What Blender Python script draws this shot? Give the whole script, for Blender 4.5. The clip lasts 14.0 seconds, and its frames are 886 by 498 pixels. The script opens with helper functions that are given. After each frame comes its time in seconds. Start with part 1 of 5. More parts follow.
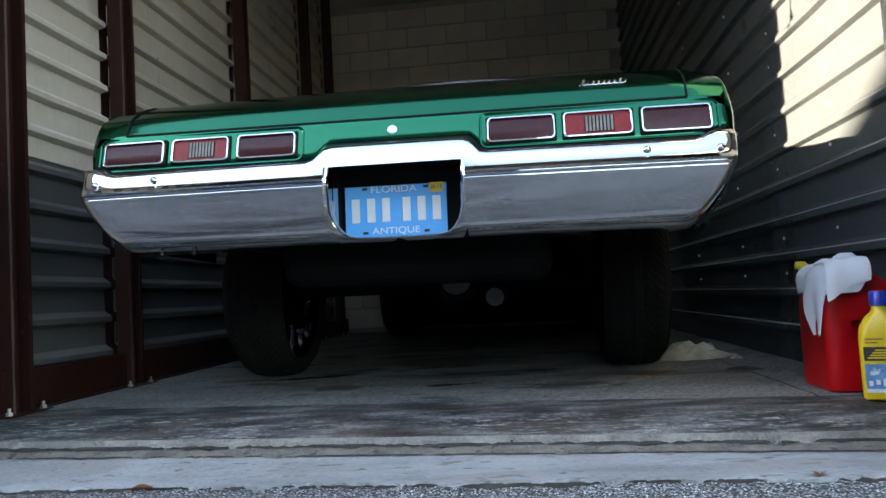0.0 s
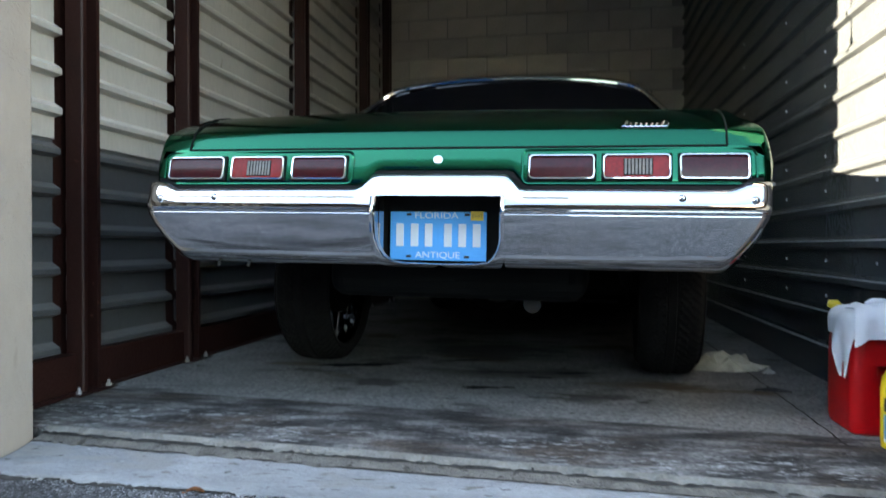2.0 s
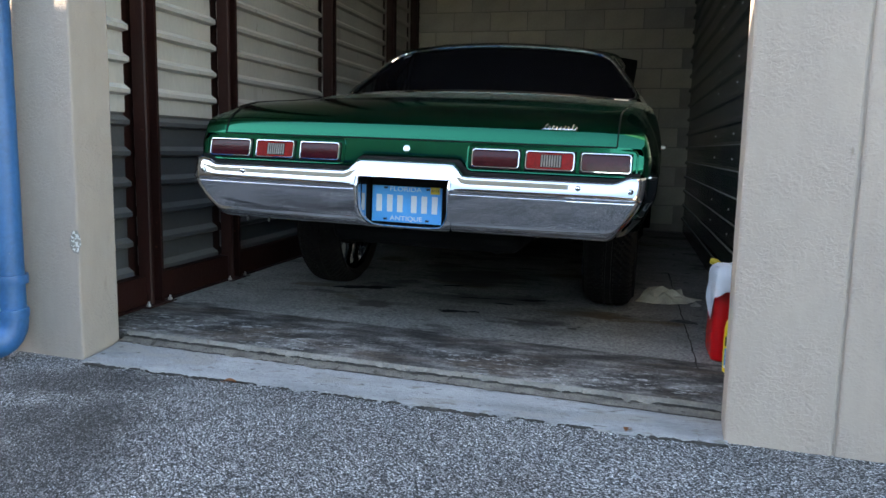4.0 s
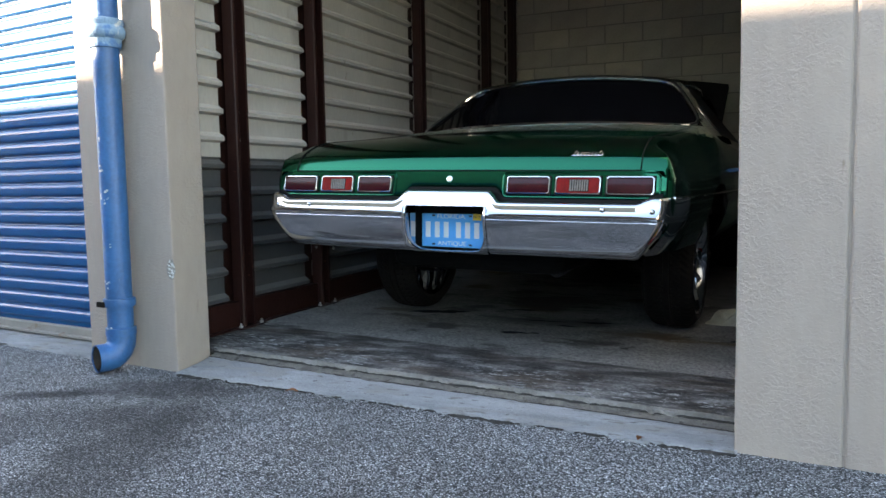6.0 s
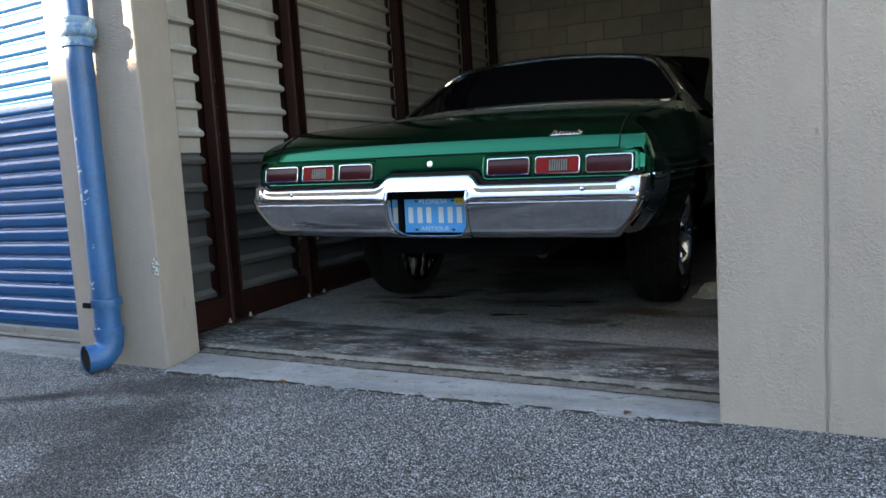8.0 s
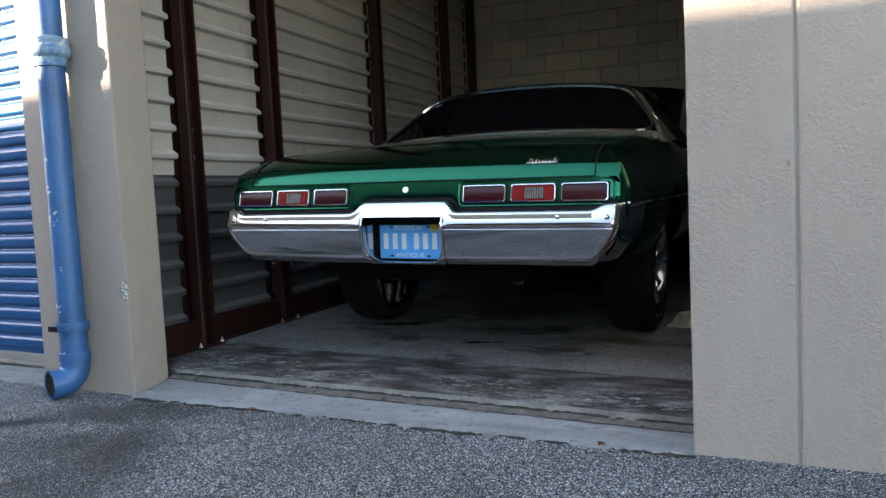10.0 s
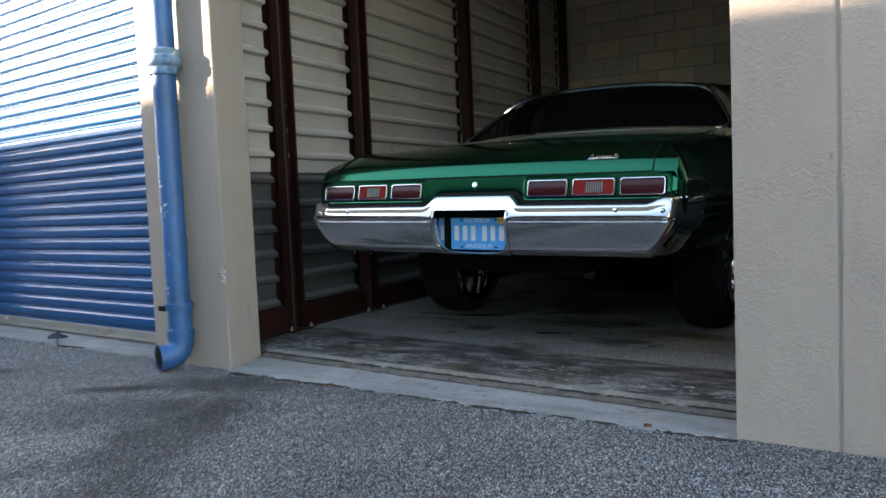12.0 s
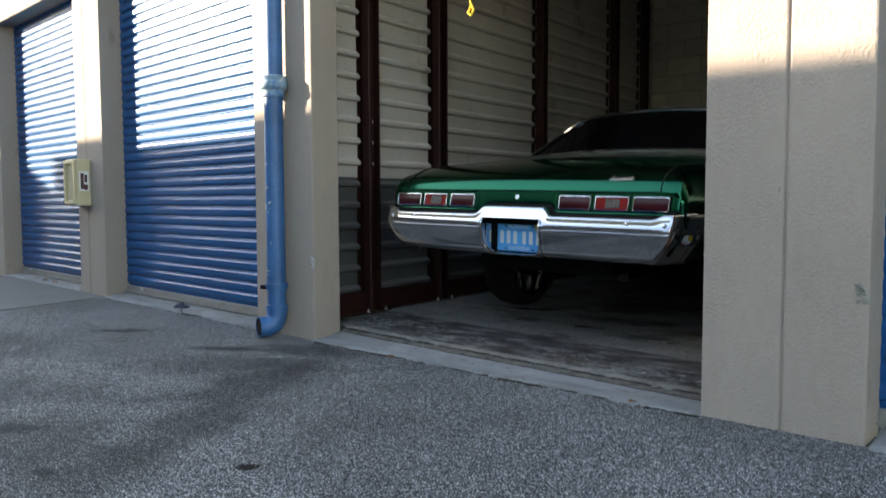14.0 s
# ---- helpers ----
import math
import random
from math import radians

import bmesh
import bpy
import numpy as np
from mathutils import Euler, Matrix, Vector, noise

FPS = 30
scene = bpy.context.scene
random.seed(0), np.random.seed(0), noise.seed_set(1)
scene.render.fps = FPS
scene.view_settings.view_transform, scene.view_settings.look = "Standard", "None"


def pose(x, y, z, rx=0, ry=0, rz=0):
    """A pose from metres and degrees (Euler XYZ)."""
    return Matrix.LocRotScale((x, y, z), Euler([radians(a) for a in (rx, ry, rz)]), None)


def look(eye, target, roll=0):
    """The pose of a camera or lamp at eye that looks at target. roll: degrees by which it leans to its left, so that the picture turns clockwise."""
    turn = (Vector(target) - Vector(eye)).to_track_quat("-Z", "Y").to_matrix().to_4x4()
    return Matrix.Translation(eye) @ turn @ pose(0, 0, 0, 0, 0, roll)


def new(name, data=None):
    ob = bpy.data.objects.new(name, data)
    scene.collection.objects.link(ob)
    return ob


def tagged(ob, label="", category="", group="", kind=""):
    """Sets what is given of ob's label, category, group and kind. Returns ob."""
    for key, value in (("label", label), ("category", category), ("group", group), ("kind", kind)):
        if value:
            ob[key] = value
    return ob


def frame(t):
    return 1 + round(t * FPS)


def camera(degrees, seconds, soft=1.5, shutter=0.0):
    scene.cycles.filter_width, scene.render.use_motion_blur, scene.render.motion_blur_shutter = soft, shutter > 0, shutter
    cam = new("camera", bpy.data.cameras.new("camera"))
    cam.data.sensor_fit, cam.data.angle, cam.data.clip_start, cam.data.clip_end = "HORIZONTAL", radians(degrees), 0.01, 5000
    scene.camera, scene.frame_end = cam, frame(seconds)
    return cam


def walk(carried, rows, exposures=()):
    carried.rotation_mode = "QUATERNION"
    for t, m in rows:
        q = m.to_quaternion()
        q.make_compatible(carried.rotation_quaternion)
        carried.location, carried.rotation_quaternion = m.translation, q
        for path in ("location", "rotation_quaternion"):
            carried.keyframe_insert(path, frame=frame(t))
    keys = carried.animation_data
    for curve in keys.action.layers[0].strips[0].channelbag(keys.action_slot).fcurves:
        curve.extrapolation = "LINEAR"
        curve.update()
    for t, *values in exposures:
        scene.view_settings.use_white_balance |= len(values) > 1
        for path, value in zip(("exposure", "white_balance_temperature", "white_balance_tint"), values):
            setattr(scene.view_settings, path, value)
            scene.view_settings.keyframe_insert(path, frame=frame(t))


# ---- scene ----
cam = camera(61.0, 14.0, shutter=0.4)
PATH = [
    (0, (0.042, -0.009, 0.322), (-0.164, 1.976, 0.447), -3.4),
    (0.5, (0.052, -0.003, 0.31), (-0.171, 1.98, 0.439), -4.1),
    (1, (0.05, -0.003, 0.309), (-0.191, 1.978, 0.443), -3.9),
    (1.5, (0.051, -0.028, 0.335), (-0.189, 1.952, 0.484), -3.1),
    (2, (0.101, -0.12, 0.545), (-0.245, 1.85, 0.539), -0.2),
    (2.5, (0.207, -0.249, 0.724), (-0.073, 1.708, 0.42), -2.2),
    (3, (0.307, -0.432, 0.809), (0.126, 1.542, 0.543), -1.3),
    (3.2, (0.341, -0.531, 0.829), (0.091, 1.433, 0.551), -0.9),
    (5.3, (0.956, -0.947, 0.786), (0.34, 0.945, 0.579), 1.1),
    (5.5, (0.986, -0.945, 0.792), (0.314, 0.929, 0.598), 0.6),
    (6, (1.016, -0.922, 0.788), (0.199, 0.895, 0.613), -1.0),
    (6.5, (1.026, -0.905, 0.787), (0.186, 0.904, 0.633), -1.7),
    (7, (1.031, -0.903, 0.796), (0.224, 0.922, 0.655), -2.2),
    (7.5, (1.045, -0.907, 0.791), (0.265, 0.928, 0.639), -2.5),
    (8, (1.053, -0.91, 0.78), (0.254, 0.911, 0.569), -3.5),
    (8.2, (1.045, -0.936, 0.765), (0.299, 0.906, 0.539), -3.3),
    (10.5, (1.067, -0.876, 0.787), (0.324, 0.976, 0.66), -2.5),
    (11, (1.09, -0.881, 0.788), (0.34, 0.969, 0.663), -1.7),
    (11.5, (1.167, -0.894, 0.751), (0.264, 0.884, 0.594), -0.6),
    (12, (1.291, -1.0, 0.74), (0.297, 0.731, 0.611), -2.4),
    (12.3, (1.365, -1.117, 0.687), (0.258, 0.527, 0.42), 2.4),
    (12.5, (1.503, -1.201, 0.745), (0.3, 0.358, 0.397), 0.3),
    (13, (1.698, -1.265, 0.763), (0.395, 0.238, 0.555), 1.6),
    (13.5, (1.871, -1.309, 0.759), (0.619, 0.235, 0.532), -0.8),
    (14, (1.917, -1.425, 0.79), (0.691, 0.15, 0.66), -0.2),
]
walk(cam, [(t, look(eye, target, roll)) for t, eye, target, roll in PATH], exposures=((0.0, 3.66, 7800, 13), (1.5, 3.74, 7800, 13), (2.1, 3.92, 7550, 12), (2.5, 4.03, 7400, 12), (3.0, 3.82, 7450, 13), (7.0, 3.38, 7700, 14), (8.0, 3.22, 7700, 14), (10.5, 3.2, 7750, 15), (11.0, 3.18, 7750, 15), (12.0, 3.02, 7850, 14), (12.5, 2.92, 7900, 14), (13.4, 2.96, 8000, 13), (14.0, 2.68, 8000, 12)))

# ---- light ----
SUN_WAY = Vector((1.96, 1.0, -0.612))
sky = bpy.data.worlds.new("sky")
scene.world = sky
sky.use_nodes = True
nt = sky.node_tree
tex = nt.nodes.new("ShaderNodeTexSky")
tex.sky_type = "NISHITA"
tex.sun_disc = False
tex.dust_density, tex.ozone_density = 0.3, 1.0
tex.sun_elevation = math.atan2(0.612, math.hypot(1.96, 1.0))
tex.sun_rotation = math.atan2(-1.96, -1.0) % (2 * math.pi)
nt.links.new(tex.outputs["Color"], nt.nodes["Background"].inputs["Color"])
nt.nodes["Background"].inputs["Strength"].default_value = 0.15
sun_data = bpy.data.lights.new("sun", "SUN")
sun_data.energy, sun_data.angle, sun_data.color = 5.0, radians(0.5), (1.0, 0.93, 0.82)
sun = new("sun", sun_data)
sun.matrix_world = look((-21, -10, 8), Vector((-21, -10, 8)) + SUN_WAY)

GROUND = -0.085


# ---- materials ----
def shade(name, color, rough=0.6, metal=0.0, vary=0.12, scale=6.0, fine=90.0, bump=0.0, spots=None, coat=0.0, stretch=(1, 1, 1), gloss=0.5):
    """A painted or bare surface with two scales of variation. spots: (colour, threshold, scale) of chips or stains."""
    m = bpy.data.materials.new(name)
    m.use_nodes = True
    t = m.node_tree
    b = t.nodes["Principled BSDF"]
    b.inputs["Roughness"].default_value, b.inputs["Metallic"].default_value = rough, metal
    b.inputs["Specular IOR Level"].default_value = gloss
    if coat:
        b.inputs["Coat Weight"].default_value, b.inputs["Coat Roughness"].default_value = coat, 0.03
    co = t.nodes.new("ShaderNodeTexCoord")
    mp = t.nodes.new("ShaderNodeMapping")
    mp.inputs["Scale"].default_value = stretch
    t.links.new(co.outputs["Object"], mp.inputs["Vector"])
    big, small = t.nodes.new("ShaderNodeTexNoise"), t.nodes.new("ShaderNodeTexNoise")
    for n, s in ((big, scale), (small, fine)):
        n.inputs["Scale"].default_value, n.inputs["Detail"].default_value = s, 5
        t.links.new(mp.outputs["Vector"], n.inputs["Vector"])
    mix = t.nodes.new("ShaderNodeMath")
    mix.operation = "ADD"
    half = t.nodes.new("ShaderNodeMath")
    half.operation = "MULTIPLY"
    half.inputs[1].default_value = 0.5
    t.links.new(small.outputs["Fac"], half.inputs[0])
    t.links.new(big.outputs["Fac"], mix.inputs[0])
    t.links.new(half.outputs[0], mix.inputs[1])
    ramp = t.nodes.new("ShaderNodeValToRGB")
    lo, hi = [c * (1 - vary) for c in color], [min(1, c * (1 + vary)) for c in color]
    ramp.color_ramp.elements[0].position, ramp.color_ramp.elements[0].color = 0.5, (*lo, 1)
    ramp.color_ramp.elements[1].position, ramp.color_ramp.elements[1].color = 1.0, (*hi, 1)
    t.links.new(mix.outputs[0], ramp.inputs["Fac"])
    out = ramp.outputs["Color"]
    for colour, edge, s in spots or ():
        n = t.nodes.new("ShaderNodeTexNoise")
        n.inputs["Scale"].default_value, n.inputs["Detail"].default_value = s, 6
        t.links.new(mp.outputs["Vector"], n.inputs["Vector"])
        r = t.nodes.new("ShaderNodeValToRGB")
        r.color_ramp.elements[0].position, r.color_ramp.elements[1].position = edge, edge + 0.06
        x = t.nodes.new("ShaderNodeMix")
        x.data_type = "RGBA"
        x.inputs[7].default_value = (*colour, 1)
        t.links.new(n.outputs["Fac"], r.inputs["Fac"])
        t.links.new(r.outputs["Color"], x.inputs[0])
        t.links.new(out, x.inputs[6])
        out = x.outputs[2]
    t.links.new(out, b.inputs["Base Color"])
    if bump:
        bp = t.nodes.new("ShaderNodeBump")
        bp.inputs["Strength"].default_value, bp.inputs["Distance"].default_value = min(1, bump), 0.01
        t.links.new(small.outputs["Fac"], bp.inputs["Height"])
        t.links.new(bp.outputs["Normal"], b.inputs["Normal"])
    return m


def nodes_of(m):
    return m.node_tree, m.node_tree.nodes["Principled BSDF"]


def asphalt_material():
    """Weathered grey tarmac: pale and dark stones in a dark binder, broad stains."""
    m = bpy.data.materials.new("asphalt")
    m.use_nodes = True
    t, b = nodes_of(m)
    co = t.nodes.new("ShaderNodeTexCoord")
    vor = t.nodes.new("ShaderNodeTexVoronoi")
    vor.inputs["Scale"].default_value = 190
    big = t.nodes.new("ShaderNodeTexNoise")
    big.inputs["Scale"].default_value, big.inputs["Detail"].default_value = 0.9, 7
    mid = t.nodes.new("ShaderNodeTexNoise")
    mid.inputs["Scale"].default_value, mid.inputs["Detail"].default_value = 52, 3
    for n in (vor, big, mid):
        t.links.new(co.outputs["Object"], n.inputs["Vector"])
    stone = t.nodes.new("ShaderNodeValToRGB")
    e = stone.color_ramp.elements
    e[0].position, e[0].color = 0.0, (0.06, 0.061, 0.064, 1)
    e[1].position, e[1].color = 1.0, (0.62, 0.63, 0.645, 1)
    for place, c in ((0.4, (0.18, 0.183, 0.19)), (0.85, (0.33, 0.335, 0.344))):
        e.new(place).color = (*c, 1)
    sep = t.nodes.new("ShaderNodeSeparateColor")
    t.links.new(vor.outputs["Color"], sep.inputs[0])
    t.links.new(sep.outputs[0], stone.inputs["Fac"])
    gap = t.nodes.new("ShaderNodeMapRange")
    for k, v in ((1, 0.28), (2, 0.6), (3, 2.15), (4, 0.15)):
        gap.inputs[k].default_value = v
    t.links.new(vor.outputs["Distance"], gap.inputs[0])
    stain = t.nodes.new("ShaderNodeValToRGB")
    stain.color_ramp.elements[0].position, stain.color_ramp.elements[0].color = 0.36, (0.7, 0.7, 0.7, 1)
    stain.color_ramp.elements[1].position, stain.color_ramp.elements[1].color = 0.56, (1, 1, 1, 1)
    t.links.new(big.outputs["Fac"], stain.inputs["Fac"])
    lump = t.nodes.new("ShaderNodeValToRGB")
    lump.color_ramp.elements[0].position, lump.color_ramp.elements[0].color = 0.36, (0.82, 0.82, 0.83, 1)
    lump.color_ramp.elements[1].position, lump.color_ramp.elements[1].color = 0.64, (1.26, 1.26, 1.26, 1)
    t.links.new(mid.outputs["Fac"], lump.inputs["Fac"])
    last = stone.outputs["Color"]
    for other in (gap.outputs[0], stain.outputs["Color"], lump.outputs["Color"]):
        mul2 = t.nodes.new("ShaderNodeMix")
        mul2.data_type, mul2.blend_type = "RGBA", "MULTIPLY"
        mul2.inputs[0].default_value = 1
        t.links.new(last, mul2.inputs[6])
        t.links.new(other, mul2.inputs[7])
        last = mul2.outputs[2]
    out = mul2.outputs[2]
    warp = t.nodes.new("ShaderNodeTexNoise")
    warp.inputs["Scale"].default_value, warp.inputs["Detail"].default_value = 3.5, 5
    t.links.new(co.outputs["Object"], warp.inputs["Vector"])
    # damp trail from the downpipe, old oil marks and broad darker patches: centre, half length, half width, turn, depth
    for cx, cy, rx, ry, turn, deep in ((-0.87, 0.64, 1.3, 0.3, 120, 0.78), (-1.42, 1.5, 0.42, 0.2, 20, 0.8), (-1.83, 1.25, 0.26, 0.1, 30, 0.88), (-2.91, 1.22, 0.3, 0.09, 40, 0.85), (-1.16, -0.2, 0.26, 0.07, 35, 0.75), (-0.57, -0.34, 0.06, 0.035, 0, 0.9), (-3.57, 0.62, 0.3, 0.08, 20, 0.6), (0.15, 0.9, 0.6, 0.3, 40, 0.25), (-3.2, 0.3, 1.1, 0.4, 20, 0.5), (-1.5, 0.95, 0.8, 0.35, 25, 0.55), (-1.5, 0.2, 0.9, 0.25, 15, 0.4), (-2.2, 2.0, 1.5, 0.12, -6, 0.45), (-1.83, 1.26, 0.2, 0.07, 20, 0.7), (-0.5, -0.3, 0.6, 0.35, 130, 0.5), (-1.0, -0.15, 0.5, 0.35, 120, 0.4), (-1.375, 1.42, 0.12, 0.08, 20, 0.6), (-1.2, 1.85, 0.3, 0.06, -4, 0.7)):
        mp = t.nodes.new("ShaderNodeMapping")
        mp.vector_type = "TEXTURE"
        mp.inputs["Location"].default_value = (cx, cy, GROUND)
        mp.inputs["Rotation"].default_value = (0, 0, radians(turn))
        mp.inputs["Scale"].default_value = (rx, ry, 1)
        t.links.new(co.outputs["Object"], mp.inputs["Vector"])
        ln = t.nodes.new("ShaderNodeVectorMath")
        ln.operation = "LENGTH"
        t.links.new(mp.outputs["Vector"], ln.inputs[0])
        ad = t.nodes.new("ShaderNodeMath")
        ad.operation = "MULTIPLY_ADD"
        ad.inputs[1].default_value = 1.4
        t.links.new(warp.outputs["Fac"], ad.inputs[0])
        t.links.new(ln.outputs["Value"], ad.inputs[2])
        rr = t.nodes.new("ShaderNodeMapRange")
        rr.interpolation_type = "SMOOTHSTEP"
        for k, v in ((1, 0.95), (2, 1.8), (3, deep), (4, 0.0)):
            rr.inputs[k].default_value = v
        t.links.new(ad.outputs[0], rr.inputs[0])
        mx = t.nodes.new("ShaderNodeMix")
        mx.data_type, mx.blend_type = "RGBA", "MULTIPLY"
        mx.inputs[7].default_value = (0.2, 0.2, 0.215, 1)
        t.links.new(rr.outputs[0], mx.inputs[0])
        t.links.new(out, mx.inputs[6])
        out = mx.outputs[2]
    t.links.new(out, b.inputs["Base Color"])
    b.inputs["Roughness"].default_value = 0.85
    bp = t.nodes.new("ShaderNodeBump")
    bp.inputs["Strength"].default_value, bp.inputs["Distance"].default_value = 1.0, 0.006
    t.links.new(gap.outputs[0], bp.inputs["Height"])
    t.links.new(bp.outputs["Normal"], b.inputs["Normal"])
    return m


def slab_material():
    """Old concrete: a dark weathered band with pale scuffs along the mouth, a crisp edge, oil and rust stains further
    in, painted shade under the car.
    """
    m = shade("slab_concrete", (0.2, 0.194, 0.184), rough=0.8, vary=0.3, scale=3.2, fine=45, bump=0.4, gloss=0.3,
              spots=(((0.0825, 0.078, 0.0735), 0.57, 2.6), ((0.112, 0.0825, 0.0525), 0.6, 1.7), ((0.225, 0.217, 0.206), 0.58, 8.0), ((0.045, 0.042, 0.039), 0.65, 12.0)), stretch=(0.8, 1.1, 1))
    t, b = nodes_of(m)
    inner = b.inputs["Base Color"].links[0].from_socket
    co = t.nodes.new("ShaderNodeTexCoord")
    sp = t.nodes.new("ShaderNodeSeparateXYZ")
    t.links.new(co.outputs["Object"], sp.inputs[0])
    stretched = t.nodes.new("ShaderNodeMapping")
    stretched.inputs["Scale"].default_value = (0.5, 1.5, 1)
    t.links.new(co.outputs["Object"], stretched.inputs["Vector"])

    def noise_of(scale, detail, rough=0.5, vec=stretched.outputs["Vector"]):
        n = t.nodes.new("ShaderNodeTexNoise")
        n.inputs["Scale"].default_value, n.inputs["Detail"].default_value, n.inputs["Roughness"].default_value = scale, detail, rough
        t.links.new(vec, n.inputs["Vector"])
        return n.outputs["Fac"]

    def ramp_of(src, *stops):
        r = t.nodes.new("ShaderNodeValToRGB")
        e = r.color_ramp.elements
        e[0].position, e[0].color = stops[0][0], (*stops[0][1], 1)
        e[1].position, e[1].color = stops[-1][0], (*stops[-1][1], 1)
        for pos, c in stops[1:-1]:
            e.new(pos).color = (*c, 1)
        t.links.new(src, r.inputs["Fac"])
        return r.outputs["Color"]

    def mix_of(fac, a, c):
        x = t.nodes.new("ShaderNodeMix")
        x.data_type = "RGBA"
        t.links.new(fac, x.inputs[0])
        t.links.new(a, x.inputs[6])
        t.links.new(c, x.inputs[7])
        return x.outputs[2]

    worn = ramp_of(noise_of(9.75, 7.5, 0.525), (0.38, (0.0165, 0.015, 0.0142)), (0.5, (0.0562, 0.0525, 0.0495)), (0.64, (0.158, 0.15, 0.143)))
    pale = ramp_of(noise_of(34.0, 10, 0.72), (0.53, (0, 0, 0)), (0.62, (1, 1, 1)))
    where = ramp_of(noise_of(3.4, 4), (0.42, (0.15, 0.15, 0.15)), (0.56, (1, 1, 1)))
    mul = t.nodes.new("ShaderNodeMath")
    mul.operation = "MULTIPLY"
    t.links.new(pale, mul.inputs[0])
    t.links.new(where, mul.inputs[1])
    white = t.nodes.new("ShaderNodeRGB")
    white.outputs[0].default_value = (0.315, 0.315, 0.307, 1)
    brown = t.nodes.new("ShaderNodeRGB")
    brown.outputs[0].default_value = (0.0975, 0.0638, 0.0413, 1)
    worn = mix_of(ramp_of(noise_of(3.1, 8, 0.7), (0.5, (0, 0, 0)), (0.66, (0.5, 0.5, 0.5))), worn, brown.outputs[0])
    # distance from the mouth, with an uneven edge
    a = t.nodes.new("ShaderNodeMath")
    a.operation = "MULTIPLY_ADD"
    a.inputs[1].default_value = 0.085
    t.links.new(sp.outputs[0], a.inputs[0])
    t.links.new(sp.outputs[1], a.inputs[2])
    w = t.nodes.new("ShaderNodeMath")
    w.operation = "MULTIPLY_ADD"
    w.inputs[1].default_value = 0.035
    t.links.new(noise_of(9.0, 7, 0.6), w.inputs[0])
    t.links.new(a.outputs[0], w.inputs[2])
    # tyres have scuffed the front half of the band; its inner half stays dark
    front_half = t.nodes.new("ShaderNodeMapRange")
    for k, v in ((1, 2.16), (2, 2.27), (3, 1.0), (4, 0.08)):
        front_half.inputs[k].default_value = v
    t.links.new(w.outputs[0], front_half.inputs[0])
    scuffed = t.nodes.new("ShaderNodeMath")
    scuffed.operation = "MULTIPLY"
    t.links.new(mul.outputs[0], scuffed.inputs[0])
    t.links.new(front_half.outputs[0], scuffed.inputs[1])
    band = mix_of(scuffed.outputs[0], worn, white.outputs[0])
    r = t.nodes.new("ShaderNodeMapRange")
    r.interpolation_type = "SMOOTHSTEP"
    for k, v in ((1, 2.39), (2, 2.412), (3, 0.0), (4, 1.0)):
        r.inputs[k].default_value = v
    t.links.new(w.outputs[0], r.inputs[0])
    out = mix_of(r.outputs[0], band, inner)
    grit = ramp_of(noise_of(70.0, 6, 0.7, co.outputs["Object"]), (0.36, (0.45, 0.45, 0.45)), (0.5, (1, 1, 1)), (0.66, (1.5, 1.5, 1.5)))
    gritty = t.nodes.new("ShaderNodeMix")
    gritty.data_type, gritty.blend_type = "RGBA", "MULTIPLY"
    gritty.inputs[0].default_value = 1
    t.links.new(out, gritty.inputs[6])
    t.links.new(grit, gritty.inputs[7])
    out = gritty.outputs[2]
    # old stains with shapes of their own, the last two painting the car's shade: centre, half sizes, turn, depth,
    # colour
    ragged = noise_of(6.0, 8, 0.65)
    for cx, cy, rx, ry, turn, deep, colour in ((0.40, 3.03, 0.30, 0.10, -6, 0.8, (0.075, 0.048, 0.022)), (-1.2, 3.25, 0.2, 0.09, 8, 0.7, (0.09, 0.06, 0.035)), (0.12, 2.76, 0.2, 0.035, -8, 0.85, (0.05, 0.042, 0.034)),
                                             (-0.15, 3.2, 0.5, 0.16, 4, 0.75, (0.05, 0.046, 0.04)), (-0.65, 2.9, 0.28, 0.07, 6, 0.5, (0.07, 0.065, 0.06)), (-0.35, 3.9, 0.55, 0.5, 0, 0.85, (0.045, 0.04, 0.034)), (-0.3, 5.35, 0.6, 0.9, 0, 0.85, (0.04, 0.036, 0.03))):
        spot = t.nodes.new("ShaderNodeMapping")
        spot.vector_type = "TEXTURE"
        spot.inputs["Location"].default_value, spot.inputs["Scale"].default_value = (cx, cy, 0.0), (rx, ry, 1.0)
        spot.inputs["Rotation"].default_value = (0, 0, radians(turn))
        t.links.new(co.outputs["Object"], spot.inputs["Vector"])
        away = t.nodes.new("ShaderNodeVectorMath")
        away.operation = "LENGTH"
        t.links.new(spot.outputs["Vector"], away.inputs[0])
        uneven = t.nodes.new("ShaderNodeMath")
        uneven.operation = "MULTIPLY_ADD"
        uneven.inputs[1].default_value = 2.4
        t.links.new(ragged, uneven.inputs[0])
        t.links.new(away.outputs["Value"], uneven.inputs[2])
        stain_shade = t.nodes.new("ShaderNodeMapRange")
        stain_shade.interpolation_type = "SMOOTHSTEP"
        for k, v in ((1, 1.55), (2, 2.15), (3, deep), (4, 0.0)):
            stain_shade.inputs[k].default_value = v
        t.links.new(uneven.outputs[0], stain_shade.inputs[0])
        oil = t.nodes.new("ShaderNodeRGB")
        oil.outputs[0].default_value = (*colour, 1)
        out = mix_of(stain_shade.outputs[0], out, oil.outputs[0])
    t.links.new(out, b.inputs["Base Color"])
    return m


